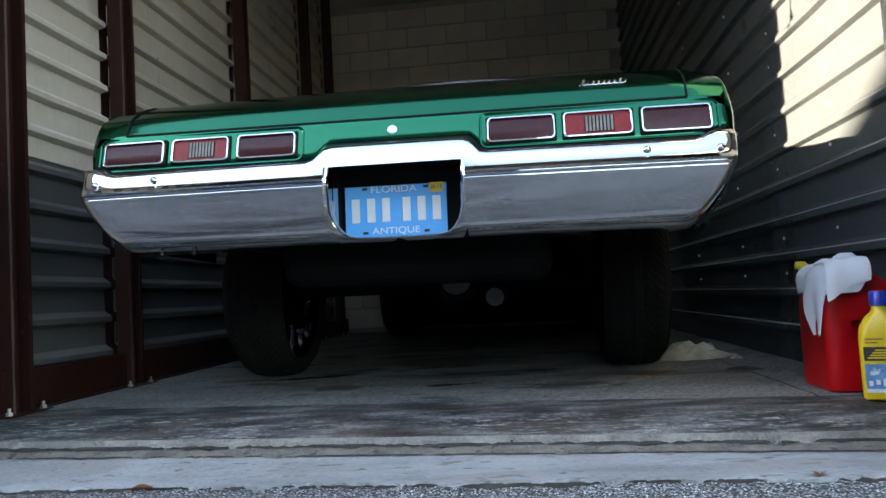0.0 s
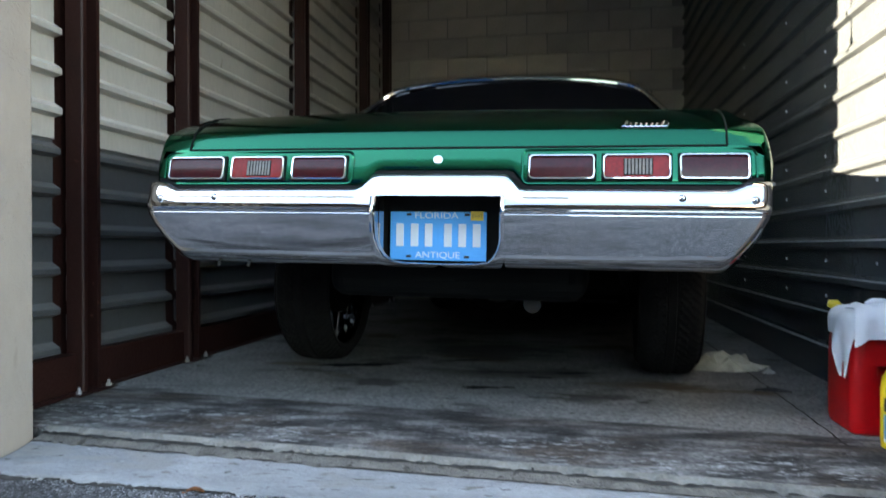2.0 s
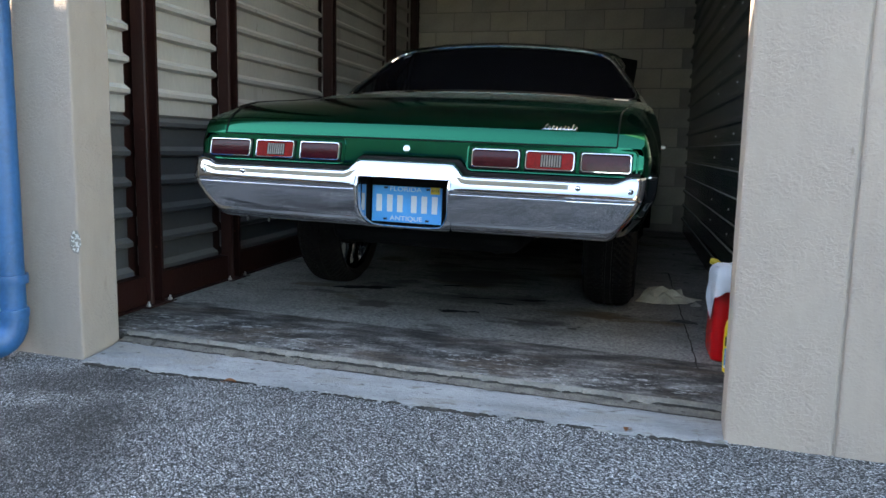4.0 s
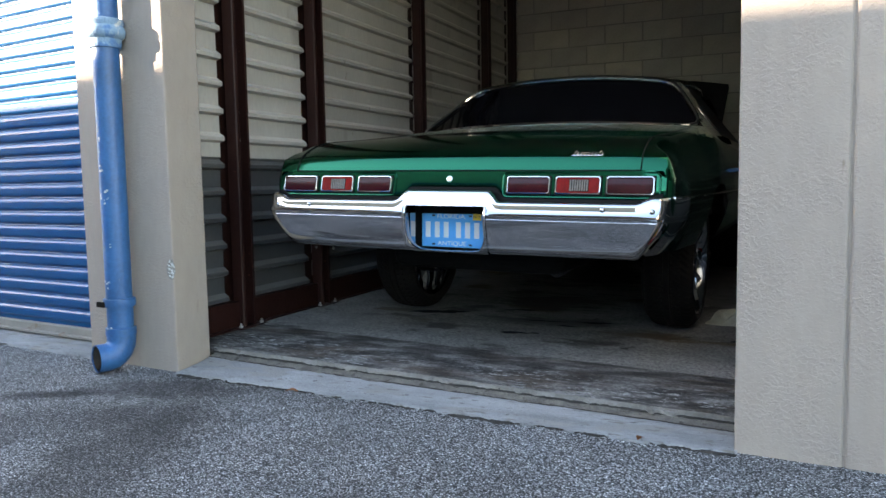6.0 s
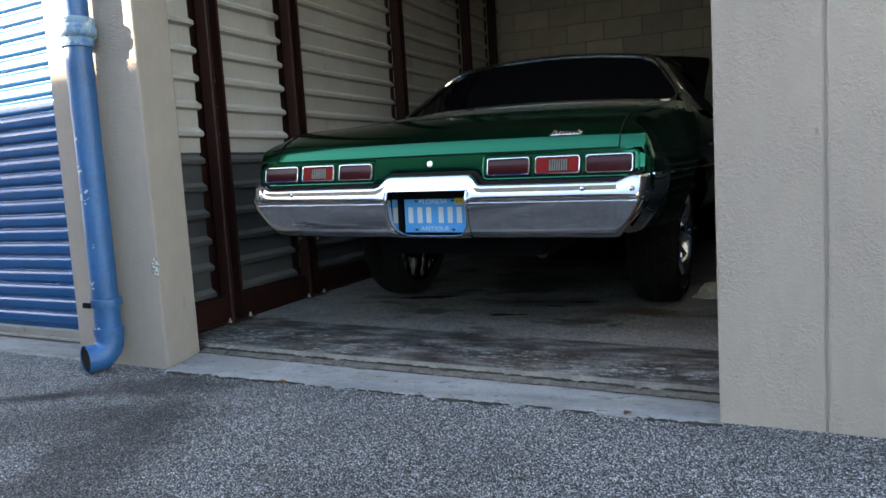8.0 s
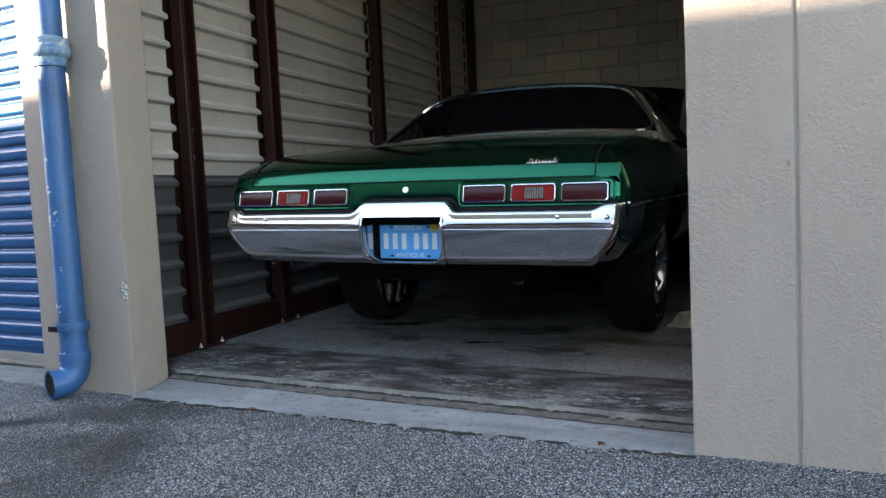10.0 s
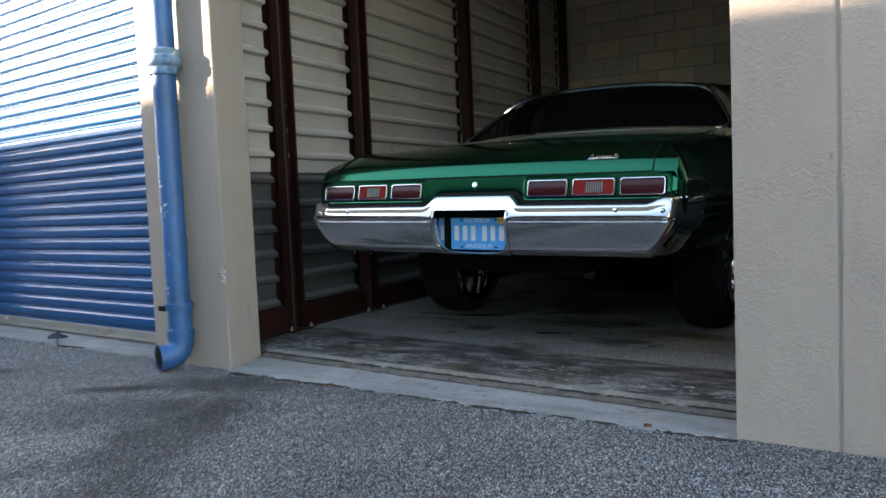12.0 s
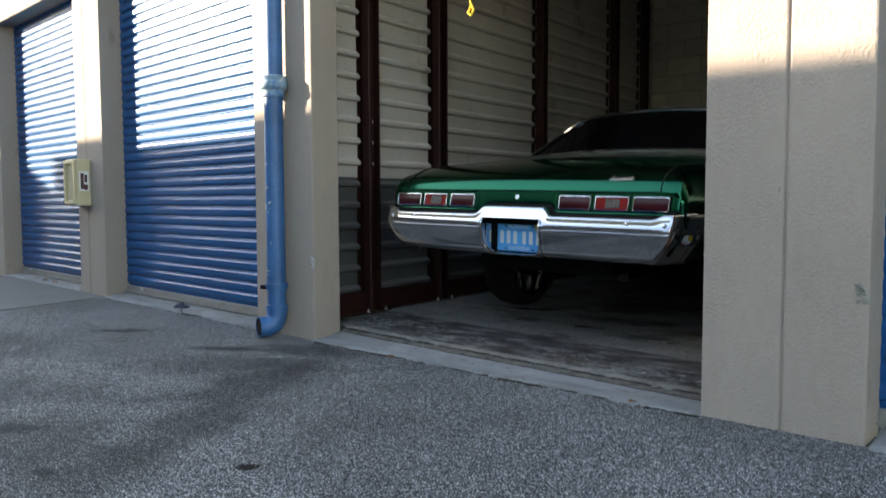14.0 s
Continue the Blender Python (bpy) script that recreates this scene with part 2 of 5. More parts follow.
def block_material():
    m = shade("concrete_block", (0.42, 0.393, 0.34), rough=0.9, vary=0.15, scale=3, fine=70, bump=0.4)
    t, b = nodes_of(m)
    out = b.inputs["Base Color"].links[0].from_socket
    info = t.nodes.new("ShaderNodeObjectInfo")
    r = t.nodes.new("ShaderNodeValToRGB")
    r.color_ramp.elements[0].color, r.color_ramp.elements[1].color = (0.84, 0.84, 0.85, 1), (1.08, 1.06, 1.0, 1)
    t.links.new(info.outputs["Random"], r.inputs["Fac"])
    x = t.nodes.new("ShaderNodeMix")
    x.data_type, x.blend_type = "RGBA", "MULTIPLY"
    x.inputs[0].default_value = 1
    t.links.new(out, x.inputs[6])
    t.links.new(r.outputs["Color"], x.inputs[7])
    t.links.new(x.outputs[2], b.inputs["Base Color"])
    return m


def stucco_material():
    m = shade("stucco", (0.274, 0.227, 0.193), rough=0.85, vary=0.09, scale=2.2, fine=30, bump=0.0, spots=(((0.215, 0.172, 0.138), 0.66, 6.0), ((0.16, 0.128, 0.104), 0.74, 14.0)), stretch=(1, 1, 0.4))
    t, b = nodes_of(m)
    co = t.nodes.new("ShaderNodeTexCoord")
    n = t.nodes.new("ShaderNodeTexNoise")
    n.inputs["Scale"].default_value, n.inputs["Detail"].default_value, n.inputs["Distortion"].default_value = 76, 2, 0.7
    t.links.new(co.outputs["Object"], n.inputs["Vector"])
    r = t.nodes.new("ShaderNodeValToRGB")
    r.color_ramp.elements[0].position, r.color_ramp.elements[1].position = 0.45, 0.6
    t.links.new(n.outputs["Fac"], r.inputs["Fac"])
    g = t.nodes.new("ShaderNodeTexNoise")
    g.inputs["Scale"].default_value = 160
    t.links.new(co.outputs["Object"], g.inputs["Vector"])
    a = t.nodes.new("ShaderNodeMath")
    a.operation = "MULTIPLY_ADD"
    a.inputs[1].default_value = 0.3
    patch = t.nodes.new("ShaderNodeTexNoise")
    patch.inputs["Scale"].default_value, patch.inputs["Detail"].default_value = 5, 3
    t.links.new(co.outputs["Object"], patch.inputs["Vector"])
    bare = t.nodes.new("ShaderNodeMapRange")
    for k, v in ((1, 0.4), (2, 0.58), (3, 0.3), (4, 1.0)):
        bare.inputs[k].default_value = v
    t.links.new(patch.outputs["Fac"], bare.inputs[0])
    worms = t.nodes.new("ShaderNodeMath")
    worms.operation = "MULTIPLY"
    t.links.new(r.outputs["Color"], worms.inputs[0])
    t.links.new(bare.outputs[0], worms.inputs[1])
    t.links.new(g.outputs["Fac"], a.inputs[0])
    t.links.new(worms.outputs[0], a.inputs[2])
    bp = t.nodes.new("ShaderNodeBump")
    bp.inputs["Strength"].default_value, bp.inputs["Distance"].default_value = 0.9, 0.0016
    t.links.new(a.outputs[0], bp.inputs["Height"])
    t.links.new(bp.outputs["Normal"], b.inputs["Normal"])
    return m


def car_paint():
    m = bpy.data.materials.new("green_car_paint")
    m.use_nodes = True
    t, b = nodes_of(m)
    co = t.nodes.new("ShaderNodeTexCoord")
    n = t.nodes.new("ShaderNodeTexNoise")
    n.inputs["Scale"].default_value, n.inputs["Detail"].default_value = 900, 2
    t.links.new(co.outputs["Object"], n.inputs["Vector"])
    r = t.nodes.new("ShaderNodeValToRGB")
    r.color_ramp.elements[0].color, r.color_ramp.elements[1].color = (0.0, 0.06, 0.029, 1), (0.0, 0.1, 0.05, 1)
    t.links.new(n.outputs["Fac"], r.inputs["Fac"])
    # dust lies on the back of the deck, before the glass
    sp = t.nodes.new("ShaderNodeSeparateXYZ")
    t.links.new(co.outputs["Object"], sp.inputs[0])
    lie = t.nodes.new("ShaderNodeMapRange")
    for k, v in ((1, 0.6), (2, 1.15), (3, 0.0), (4, 0.75)):
        lie.inputs[k].default_value = v
    t.links.new(sp.outputs[1], lie.inputs[0])
    up = t.nodes.new("ShaderNodeMapRange")
    for k, v in ((1, 1.015), (2, 1.04), (3, 0.0), (4, 1.0)):
        up.inputs[k].default_value = v
    t.links.new(sp.outputs[2], up.inputs[0])
    grit = t.nodes.new("ShaderNodeTexNoise")
    grit.inputs["Scale"].default_value, grit.inputs["Detail"].default_value = 55, 8
    t.links.new(co.outputs["Object"], grit.inputs["Vector"])
    speck = t.nodes.new("ShaderNodeMapRange")
    for k, v in ((1, 0.42), (2, 0.62), (3, 0.2), (4, 1.6)):
        speck.inputs[k].default_value = v
    t.links.new(grit.outputs["Fac"], speck.inputs[0])
    fac = lie.outputs[0]
    for other in (up, speck):
        mm = t.nodes.new("ShaderNodeMath")
        mm.operation = "MULTIPLY"
        t.links.new(fac, mm.inputs[0])
        t.links.new(other.outputs[0], mm.inputs[1])
        fac = mm.outputs[0]
    pale_tint = t.nodes.new("ShaderNodeMix")
    pale_tint.data_type = "RGBA"
    pale_tint.inputs[7].default_value = (0.24, 0.22, 0.17, 1)
    t.links.new(fac, pale_tint.inputs[0])
    t.links.new(r.outputs["Color"], pale_tint.inputs[6])
    t.links.new(pale_tint.outputs[2], b.inputs["Base Color"])
    bare = t.nodes.new("ShaderNodeMath")
    bare.operation = "SUBTRACT"
    bare.inputs[0].default_value = 0.97
    t.links.new(fac, bare.inputs[1])
    t.links.new(bare.outputs[0], b.inputs["Metallic"])
    rough = t.nodes.new("ShaderNodeMath")
    rough.operation = "MULTIPLY_ADD"
    rough.inputs[1].default_value, rough.inputs[2].default_value = 0.6, 0.15
    t.links.new(fac, rough.inputs[0])
    t.links.new(rough.outputs[0], b.inputs["Roughness"])
    b.inputs["Coat Weight"].default_value, b.inputs["Coat Roughness"].default_value = 0.2, 0.02
    return m


def chrome_material():
    m = shade("chrome", (0.5, 0.505, 0.52), rough=0.03, metal=1.0, vary=0.04, scale=9, fine=40)
    t, b = nodes_of(m)
    co = t.nodes.new("ShaderNodeTexCoord")
    n = t.nodes.new("ShaderNodeTexNoise")
    n.inputs["Scale"].default_value = 7
    t.links.new(co.outputs["Object"], n.inputs["Vector"])
    bp = t.nodes.new("ShaderNodeBump")
    bp.inputs["Strength"].default_value, bp.inputs["Distance"].default_value = 0.06, 0.004
    t.links.new(n.outputs["Fac"], bp.inputs["Height"])
    t.links.new(bp.outputs["Normal"], b.inputs["Normal"])
    return m


def dusty_sheet(name, color, rough, pale_amount, pale_tint, level=0.3, **more):
    """Painted steel; dust and painted-in highlights pale what faces up."""
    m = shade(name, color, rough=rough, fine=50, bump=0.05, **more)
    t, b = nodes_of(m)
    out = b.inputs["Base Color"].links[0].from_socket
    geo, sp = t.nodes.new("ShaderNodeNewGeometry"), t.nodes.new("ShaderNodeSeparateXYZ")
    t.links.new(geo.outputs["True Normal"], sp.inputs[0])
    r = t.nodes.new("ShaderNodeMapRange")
    for k, v in ((1, level), (2, level + 0.25), (3, 0.0), (4, pale_amount)):
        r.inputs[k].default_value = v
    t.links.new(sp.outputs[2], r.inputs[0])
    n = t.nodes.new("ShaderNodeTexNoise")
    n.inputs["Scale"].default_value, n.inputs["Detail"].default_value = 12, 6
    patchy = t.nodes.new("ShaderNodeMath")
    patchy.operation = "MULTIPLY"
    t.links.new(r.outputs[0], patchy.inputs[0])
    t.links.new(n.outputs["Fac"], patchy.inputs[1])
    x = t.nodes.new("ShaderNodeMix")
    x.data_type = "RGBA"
    x.inputs[7].default_value = (*pale_tint, 1)
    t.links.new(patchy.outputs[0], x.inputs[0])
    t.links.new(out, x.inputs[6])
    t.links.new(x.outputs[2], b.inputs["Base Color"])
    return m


def lens_material(name, color, rough=0.25):
    m = shade(name, color, rough=rough, vary=0.25, scale=30, fine=120, coat=0.08, gloss=0.2)
    return m


M = dict(
    asphalt=asphalt_material(), slab=slab_material(), block=block_material(), stucco=stucco_material(),
    kerb=shade("kerb_concrete", (0.232, 0.234, 0.24), rough=0.85, vary=0.34, scale=7, fine=120, bump=1.0, spots=(((0.225, 0.219, 0.212), 0.55, 9.0), ((0.16, 0.15, 0.138), 0.62, 21.0), ((0.075, 0.07, 0.065), 0.66, 34.0), ((0.1, 0.095, 0.09), 0.66, 95.0), ((0.34, 0.34, 0.34), 0.68, 70.0)), stretch=(0.5, 1.5, 1)),
    edge=shade("slab_edge", (0.18, 0.169, 0.15), rough=0.9, vary=0.4, scale=9, fine=110, bump=1.0, spots=(((0.165, 0.15, 0.131), 0.56, 28.0), ((0.06, 0.054, 0.048), 0.66, 55.0))),
    ridge=shade("ridge_concrete", (0.12, 0.108, 0.093), rough=0.95, vary=0.45, scale=14, fine=110, bump=1.0, spots=(((0.16, 0.145, 0.125), 0.62, 40.0), ((0.0525, 0.045, 0.0375), 0.6, 30.0))),
    apron=shade("apron_concrete", (0.11, 0.11, 0.11), rough=0.85, vary=0.12, scale=1.3, fine=60, bump=0.3, spots=(((0.128, 0.124, 0.12), 0.62, 1.5),)),
    mortar=shade("mortar", (0.255, 0.244, 0.217), rough=0.95, vary=0.15, scale=8, bump=0.3),
    # pale rib ledges: dust, plus the bright rib lines put into the colour
    sheet=dusty_sheet("painted_steel_sheet", (0.385, 0.366, 0.335), 0.42, 1.0, (0.62, 0.6, 0.55), vary=0.14, scale=2.5, spots=(((0.26, 0.245, 0.22), 0.62, 3.0), ((0.2, 0.185, 0.165), 0.68, 16.0)), stretch=(1, 1, 0.35)),
    # right wall: sheet paint darkened to hold its shade, ledge glints painted pale
    sheet_right=dusty_sheet("shaded_right_sheet", (0.066, 0.074, 0.076), 0.27, 1.3, (0.5, 0.5, 0.48), 0.62, vary=0.1, scale=2.5, spots=(((0.09, 0.09, 0.09), 0.7, 3.0),)),
    # lower panels: the upper paint darkened, so their shade sits in the colour
    sheet_low=dusty_sheet("shaded_low_sheet", (0.066, 0.067, 0.068), 0.32, 0.5, (0.26, 0.25, 0.235), vary=0.18, scale=3, spots=(((0.075, 0.075, 0.075), 0.66, 4.0),)),
    post=shade("red_brown_primer", (0.02, 0.0056, 0.004), rough=0.55, gloss=0.22, vary=0.25, scale=6, fine=70, bump=0.2, spots=(((0.022, 0.0065, 0.005), 0.6, 6.0), ((0.07, 0.028, 0.018), 0.7, 25.0),)),
    bolt=shade("zinc_bolt", (0.5, 0.5, 0.5), rough=0.4, metal=0.8, vary=0.2, scale=40),
    ceiling=shade("ceiling_sheet", (0.375, 0.367, 0.352), rough=0.6, vary=0.1),
    # the sky's glints on the door ribs are painted as pale ledges
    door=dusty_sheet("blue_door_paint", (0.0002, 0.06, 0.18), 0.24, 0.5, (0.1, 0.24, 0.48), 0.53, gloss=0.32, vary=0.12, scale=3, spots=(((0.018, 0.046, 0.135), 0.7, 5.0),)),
    door_bar=shade("beige_bar_paint", (0.195, 0.18, 0.161), rough=0.6, vary=0.15, scale=6, spots=(((0.15, 0.112, 0.0825), 0.64, 12.0),)),
    pipe=shade("blue_pipe_paint", (0.014, 0.086, 0.22), rough=0.45, vary=0.3, scale=5, fine=60, bump=0.08, spots=(((0.465, 0.48, 0.495), 0.74, 16.0),)),
    bleached=shade("bleached_blue_paint", (0.15, 0.247, 0.345), rough=0.7, vary=0.3, scale=14, fine=90, bump=0.5, spots=(((0.06, 0.15, 0.3), 0.56, 12.0), ((0.45, 0.45, 0.435), 0.6, 20.0))),
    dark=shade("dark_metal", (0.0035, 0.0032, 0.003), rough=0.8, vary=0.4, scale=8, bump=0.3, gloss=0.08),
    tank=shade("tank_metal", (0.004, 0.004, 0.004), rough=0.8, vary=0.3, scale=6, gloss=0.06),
    pewter=shade("exhaust_metal", (0.06, 0.057, 0.053), rough=0.45, metal=1.0, vary=0.2, scale=10),
    rubber=shade("tyre_rubber", (0.012, 0.0108, 0.01), rough=0.8, vary=0.3, scale=12, fine=90, bump=0.3, gloss=0.1),
    paint=car_paint(), chrome=chrome_material(),
    glass=shade("tinted_glass", (0.003, 0.003, 0.004), rough=0.03, vary=0.1, gloss=0.05),
    tint=shade("side_glass", (0.003, 0.003, 0.004), rough=0.4, vary=0.1, gloss=0.08),
    rust_crack=shade("crack_dirt", (0.0413, 0.0375, 0.0345), rough=0.95, vary=0.4, scale=20, bump=0.6, gloss=0.1),
    scrap_blue=shade("dark_blue_cloth", (0.012, 0.018, 0.035), rough=0.8, vary=0.3, scale=40),
    black=shade("black_trim", (0.006, 0.006, 0.006), rough=0.7, vary=0.2, gloss=0.1),
    lens_dark=lens_material("dark_red_lens", (0.03, 0.0015, 0.003)), lens_red=lens_material("red_lens", (0.16, 0.004, 0.004)),
    lens_white=lens_material("clear_lens", (0.16, 0.145, 0.132)),
    plate=shade("plate_blue", (0.05, 0.32, 0.68), rough=0.35, vary=0.05, scale=8), plate_white=shade("plate_white", (0.585, 0.6, 0.615), rough=0.4, vary=0.03),
    sticker=shade("sticker_yellow", (0.6, 0.375, 0.03), rough=0.5, vary=0.05),
    red_can=shade("red_plastic", (0.4, 0.003, 0.006), gloss=0.3, rough=0.38, vary=0.12, scale=4, fine=60, bump=0.06),
    yellow=shade("yellow_plastic", (0.585, 0.42, 0.015), rough=0.35, vary=0.08, scale=6), blue_cap=shade("blue_plastic", (0.0075, 0.03, 0.315), rough=0.35, vary=0.1),
    label=shade("label_blue", (0.075, 0.21, 0.413), rough=0.5, vary=0.3, scale=30, spots=(((0.525, 0.562, 0.6), 0.58, 25.0),)),
    ink=shade("black_ink", (0.02, 0.02, 0.02), rough=0.6, vary=0.2),
    towel=shade("white_towel", (0.86, 0.875, 0.91), rough=0.95, vary=0.04, scale=10, fine=420, bump=0.25),
    rag=shade("khaki_canvas", (0.42, 0.395, 0.31), rough=0.95, vary=0.3, scale=9, fine=160, bump=0.6),
    paper=shade("paper_scrap", (0.413, 0.405, 0.375), rough=0.9, vary=0.15),
    leaf=shade("dry_leaf", (0.21, 0.075, 0.0225), rough=0.8, vary=0.3, scale=30),
    box=shade("cream_box", (0.45, 0.39, 0.247), rough=0.45, vary=0.06, scale=5), brown_ink=shade("brown_ink", (0.0675, 0.0225, 0.0225), rough=0.5, vary=0.2),
    satin=shade("satin_metal", (0.6, 0.6, 0.61), rough=0.35, metal=0.9, vary=0.1, scale=30),
    rope=shade("yellow_rope", (0.562, 0.375, 0.015), rough=0.8, vary=0.2, scale=60),
    chip=shade("chipped_plaster", (0.51, 0.495, 0.473), rough=0.95, vary=0.2, scale=30, bump=0.6),
    oil=shade("oil_stain", (0.0188, 0.018, 0.0173), rough=0.9, gloss=0.08, vary=0.3, scale=14), facing=shade("facing_wall", (0.203, 0.188, 0.161), rough=0.9, vary=0.1),
    roof=shade("roof_sheet", (0.262, 0.262, 0.262), rough=0.6, vary=0.1),
)

M["door"].node_tree.nodes["Principled BSDF"].inputs["Specular Tint"].default_value = (0.72, 0.87, 1.0, 1)


# ---- mesh helpers ----
def mesh_of(name, bm, material, smooth=False):
    me = bpy.data.meshes.new(name)
    bmesh.ops.recalc_face_normals(bm, faces=bm.faces[:])
    bm.to_mesh(me)
    bm.free()
    me.materials.append(material)
    if smooth:
        me.polygons.foreach_set("use_smooth", [True] * len(me.polygons))
        me.set_sharp_from_angle(angle=radians(38))
    return me


def part(name, bm, material, parent, label="", smooth=False):
    ob = new(name, mesh_of(name, bm, material, smooth))
    ob.parent = parent
    return tagged(ob, label)


def thing(name, bm, material, label, category, group="", kind="", m=None, smooth=False):
    ob = new(name, mesh_of(name, bm, material, smooth))
    if m is not None:
        ob.matrix_world = m
    return tagged(ob, label, category, group, kind)


def base(name, m, label, category, group="", kind=""):
    ob = new(name)
    ob.empty_display_size = 0.1
    ob.matrix_world = m
    return tagged(ob, label, category, group, kind)


def box(bm, lo, hi, bevel=0.0, segments=1):
    r = bmesh.ops.create_cube(bm, size=1.0, matrix=Matrix.Translation([(a + b) / 2 for a, b in zip(lo, hi)]) @ Matrix.Diagonal([b - a for a, b in zip(lo, hi)] + [1]))
    if bevel:
        edges = {e for v in r["verts"] for e in v.link_edges}
        bmesh.ops.bevel(bm, geom=list(edges), offset=bevel, segments=segments, affect="EDGES", profile=0.5)
    return bm


def boxed(lo, hi, bevel=0.0, segments=1):
    return box(bmesh.new(), lo, hi, bevel, segments)


def tube(bm, way, radius, sides=12, caps=True):
    """A tube along a list of points; radius is a number or one for each point."""
    way = [Vector(p) for p in way]
    rings, up = [], Vector((0, 0, 1))
    for i, p in enumerate(way):
        d = (way[min(i + 1, len(way) - 1)] - way[max(i - 1, 0)]).normalized()
        if rings:
            a = a - d * a.dot(d)
        else:
            a = d.cross(up)
            a = d.cross(Vector((1, 0, 0))) if a.length < 1e-3 else a
        a.normalize()
        b = a.cross(d)
        r = radius[i] if isinstance(radius, (list, tuple)) else radius
        rings.append([bm.verts.new(p + r * (math.cos(2 * math.pi * k / sides) * a + math.sin(2 * math.pi * k / sides) * b)) for k in range(sides)])
    for r, s in zip(rings, rings[1:]):
        for k in range(sides):
            bm.faces.new((r[k], r[(k + 1) % sides], s[(k + 1) % sides], s[k]))
    if caps:
        bm.faces.new(rings[0][::-1])
        bm.faces.new(rings[-1])
    return bm


def lathe(bm, profile, m=None, sides=24):
    """Turns (radius, height) pairs round z, then places by m."""
    m = m or Matrix()
    rings = []
    for r, h in profile:
        rings.append([bm.verts.new(m @ Vector((r * math.cos(2 * math.pi * k / sides), r * math.sin(2 * math.pi * k / sides), h))) for k in range(sides)])
    for a, b in zip(rings, rings[1:]):
        for k in range(sides):
            bm.faces.new((a[k], a[(k + 1) % sides], b[(k + 1) % sides], b[k]))
    return bm


def grid(bm, rows):
    """Skins rows of points."""
    vs = [[bm.verts.new(p) for p in row] for row in rows]
    for a, b in zip(vs, vs[1:]):
        for k in range(len(a) - 1):
            bm.faces.new((a[k], a[k + 1], b[k + 1], b[k]))
    return vs


def rounded(w, h, r, n=4):
    """A rounded rectangle round the origin, as (x, z) pairs."""
    out = []
    for cx, cz, a0 in ((w - r, h - r, 0), (-w + r, h - r, 90), (-w + r, -h + r, 180), (w - r, -h + r, 270)):
        for k in range(n + 1):
            a = radians(a0 + 90 * k / n)
            out.append((cx + r * math.cos(a), cz + r * math.sin(a)))
    return out


# The front of the building runs a little askew to the inner walls: its own frame has x along it and y inwards.
FRONT = pose(-1.557, 1.754, 0, 0, 0, -4.0)
LEFT = pose(-1.557, 1.754, 0, 0, 0, -5.9)
BAY, COL, DEPTH = 3.26, 0.645, 0.205
WALL_L, WALL_R, WALL_B, CEIL, HEAD = -1.80, 1.15, 7.5, 3.35, 2.83


def lean(x):
    """The slab falls a little towards one side."""
    return -0.0135 * (x + 1.3)


def on_front(x, y, z=0.0):
    return (LEFT if x < 0 else FRONT) @ Vector((x, y, z))


# ---- ground ----
bm = bmesh.new()
bmesh.ops.create_grid(bm, x_segments=40, y_segments=40, size=200)
for v in bm.verts:
    v.co.x, v.co.y = 200 * (v.co.x / 200) ** 3, 200 * (v.co.y / 200) ** 3
    v.co.z = GROUND
thing("ground", bm, M["asphalt"], "weathered grey asphalt drive with dark damp stains", "asphalt", kind="structure")

bm = bmesh.new()
rnd = random.Random(77)
side = [(-3.6, -9.0), (-4.1, -2.0)] + [(-4.42 - 0.36 * (k / 12) + 0.012 * rnd.uniform(-1, 1), 0.3 + 2.05 * k / 12) for k in range(13)]
apron_rim = [bm.verts.new((x, y, GROUND + 0.006)) for x, y in [(-24, 2.35), (-24, -9)] + side]
apron_face = bm.faces.new(apron_rim)
ext = bmesh.ops.extrude_face_region(bm, geom=[apron_face])
bmesh.ops.translate(bm, verts=[g for g in ext["geom"] if isinstance(g, bmesh.types.BMVert)], vec=(0, 0, -0.05))
thing("apron", bm, M["apron"], "smooth pale concrete apron beside the asphalt", "concrete apron", kind="structure")


def strip(name, profile, x0, x1, material, label, category, waver=0.0, seed=0, steps=90, crumble=0.0):
    """A strip along the front with a (y, z) profile; its outer edge wavers."""
    rnd = random.Random(seed)
    rows, drift = [], 0.0
    for i in range(steps + 1):
        x = x0 + (x1 - x0) * i / steps
        drift = 0.8 * drift + waver * rnd.uniform(-1, 1)
        tilt = lean(on_front(x, 0).x) if category in ("threshold", "joint", "slab edge") else 0.0
        bite = crumble * max(0.0, rnd.gauss(0, 1.4) - 1.2)
        rows.append([on_front(x, y + (drift + bite if k in (0, 1) else drift * 0.3), z - (0.3 * bite if k == 1 else 0.0) + crumble * 0.1 * rnd.uniform(-1, 1) + tilt * min(1.0, max(0.0, y / 0.2))) for k, (y, z) in enumerate(profile)])
    bm = bmesh.new()
    grid(bm, rows)
    return thing(name, bm, material, label, category, kind="structure", smooth=True)


bm = bmesh.new()
x0, x1 = -1.95, 1.3
a, b = FRONT.inverted() @ Vector((x0, 0, 0)), FRONT.inverted() @ Vector((x1, 0, 0))
mouth = [FRONT @ Vector((a.x + (b.x - a.x) * i / 30, 0.25, 0)) for i in range(31)]
rows = [[Vector((p.x, p.y, lean(p.x) - 0.028)) for p in mouth], [Vector((p.x, p.y + 0.3, lean(p.x) - 0.004)) for p in mouth]]
for k in range(1, 13):
    rows.append([Vector((p.x, p.y + 0.3 + (WALL_B - p.y - 0.3) * k / 12, lean(p.x))) for p in mouth])
vs = grid(bm, rows)
ext = bmesh.ops.extrude_face_region(bm, geom=bm.faces[:])
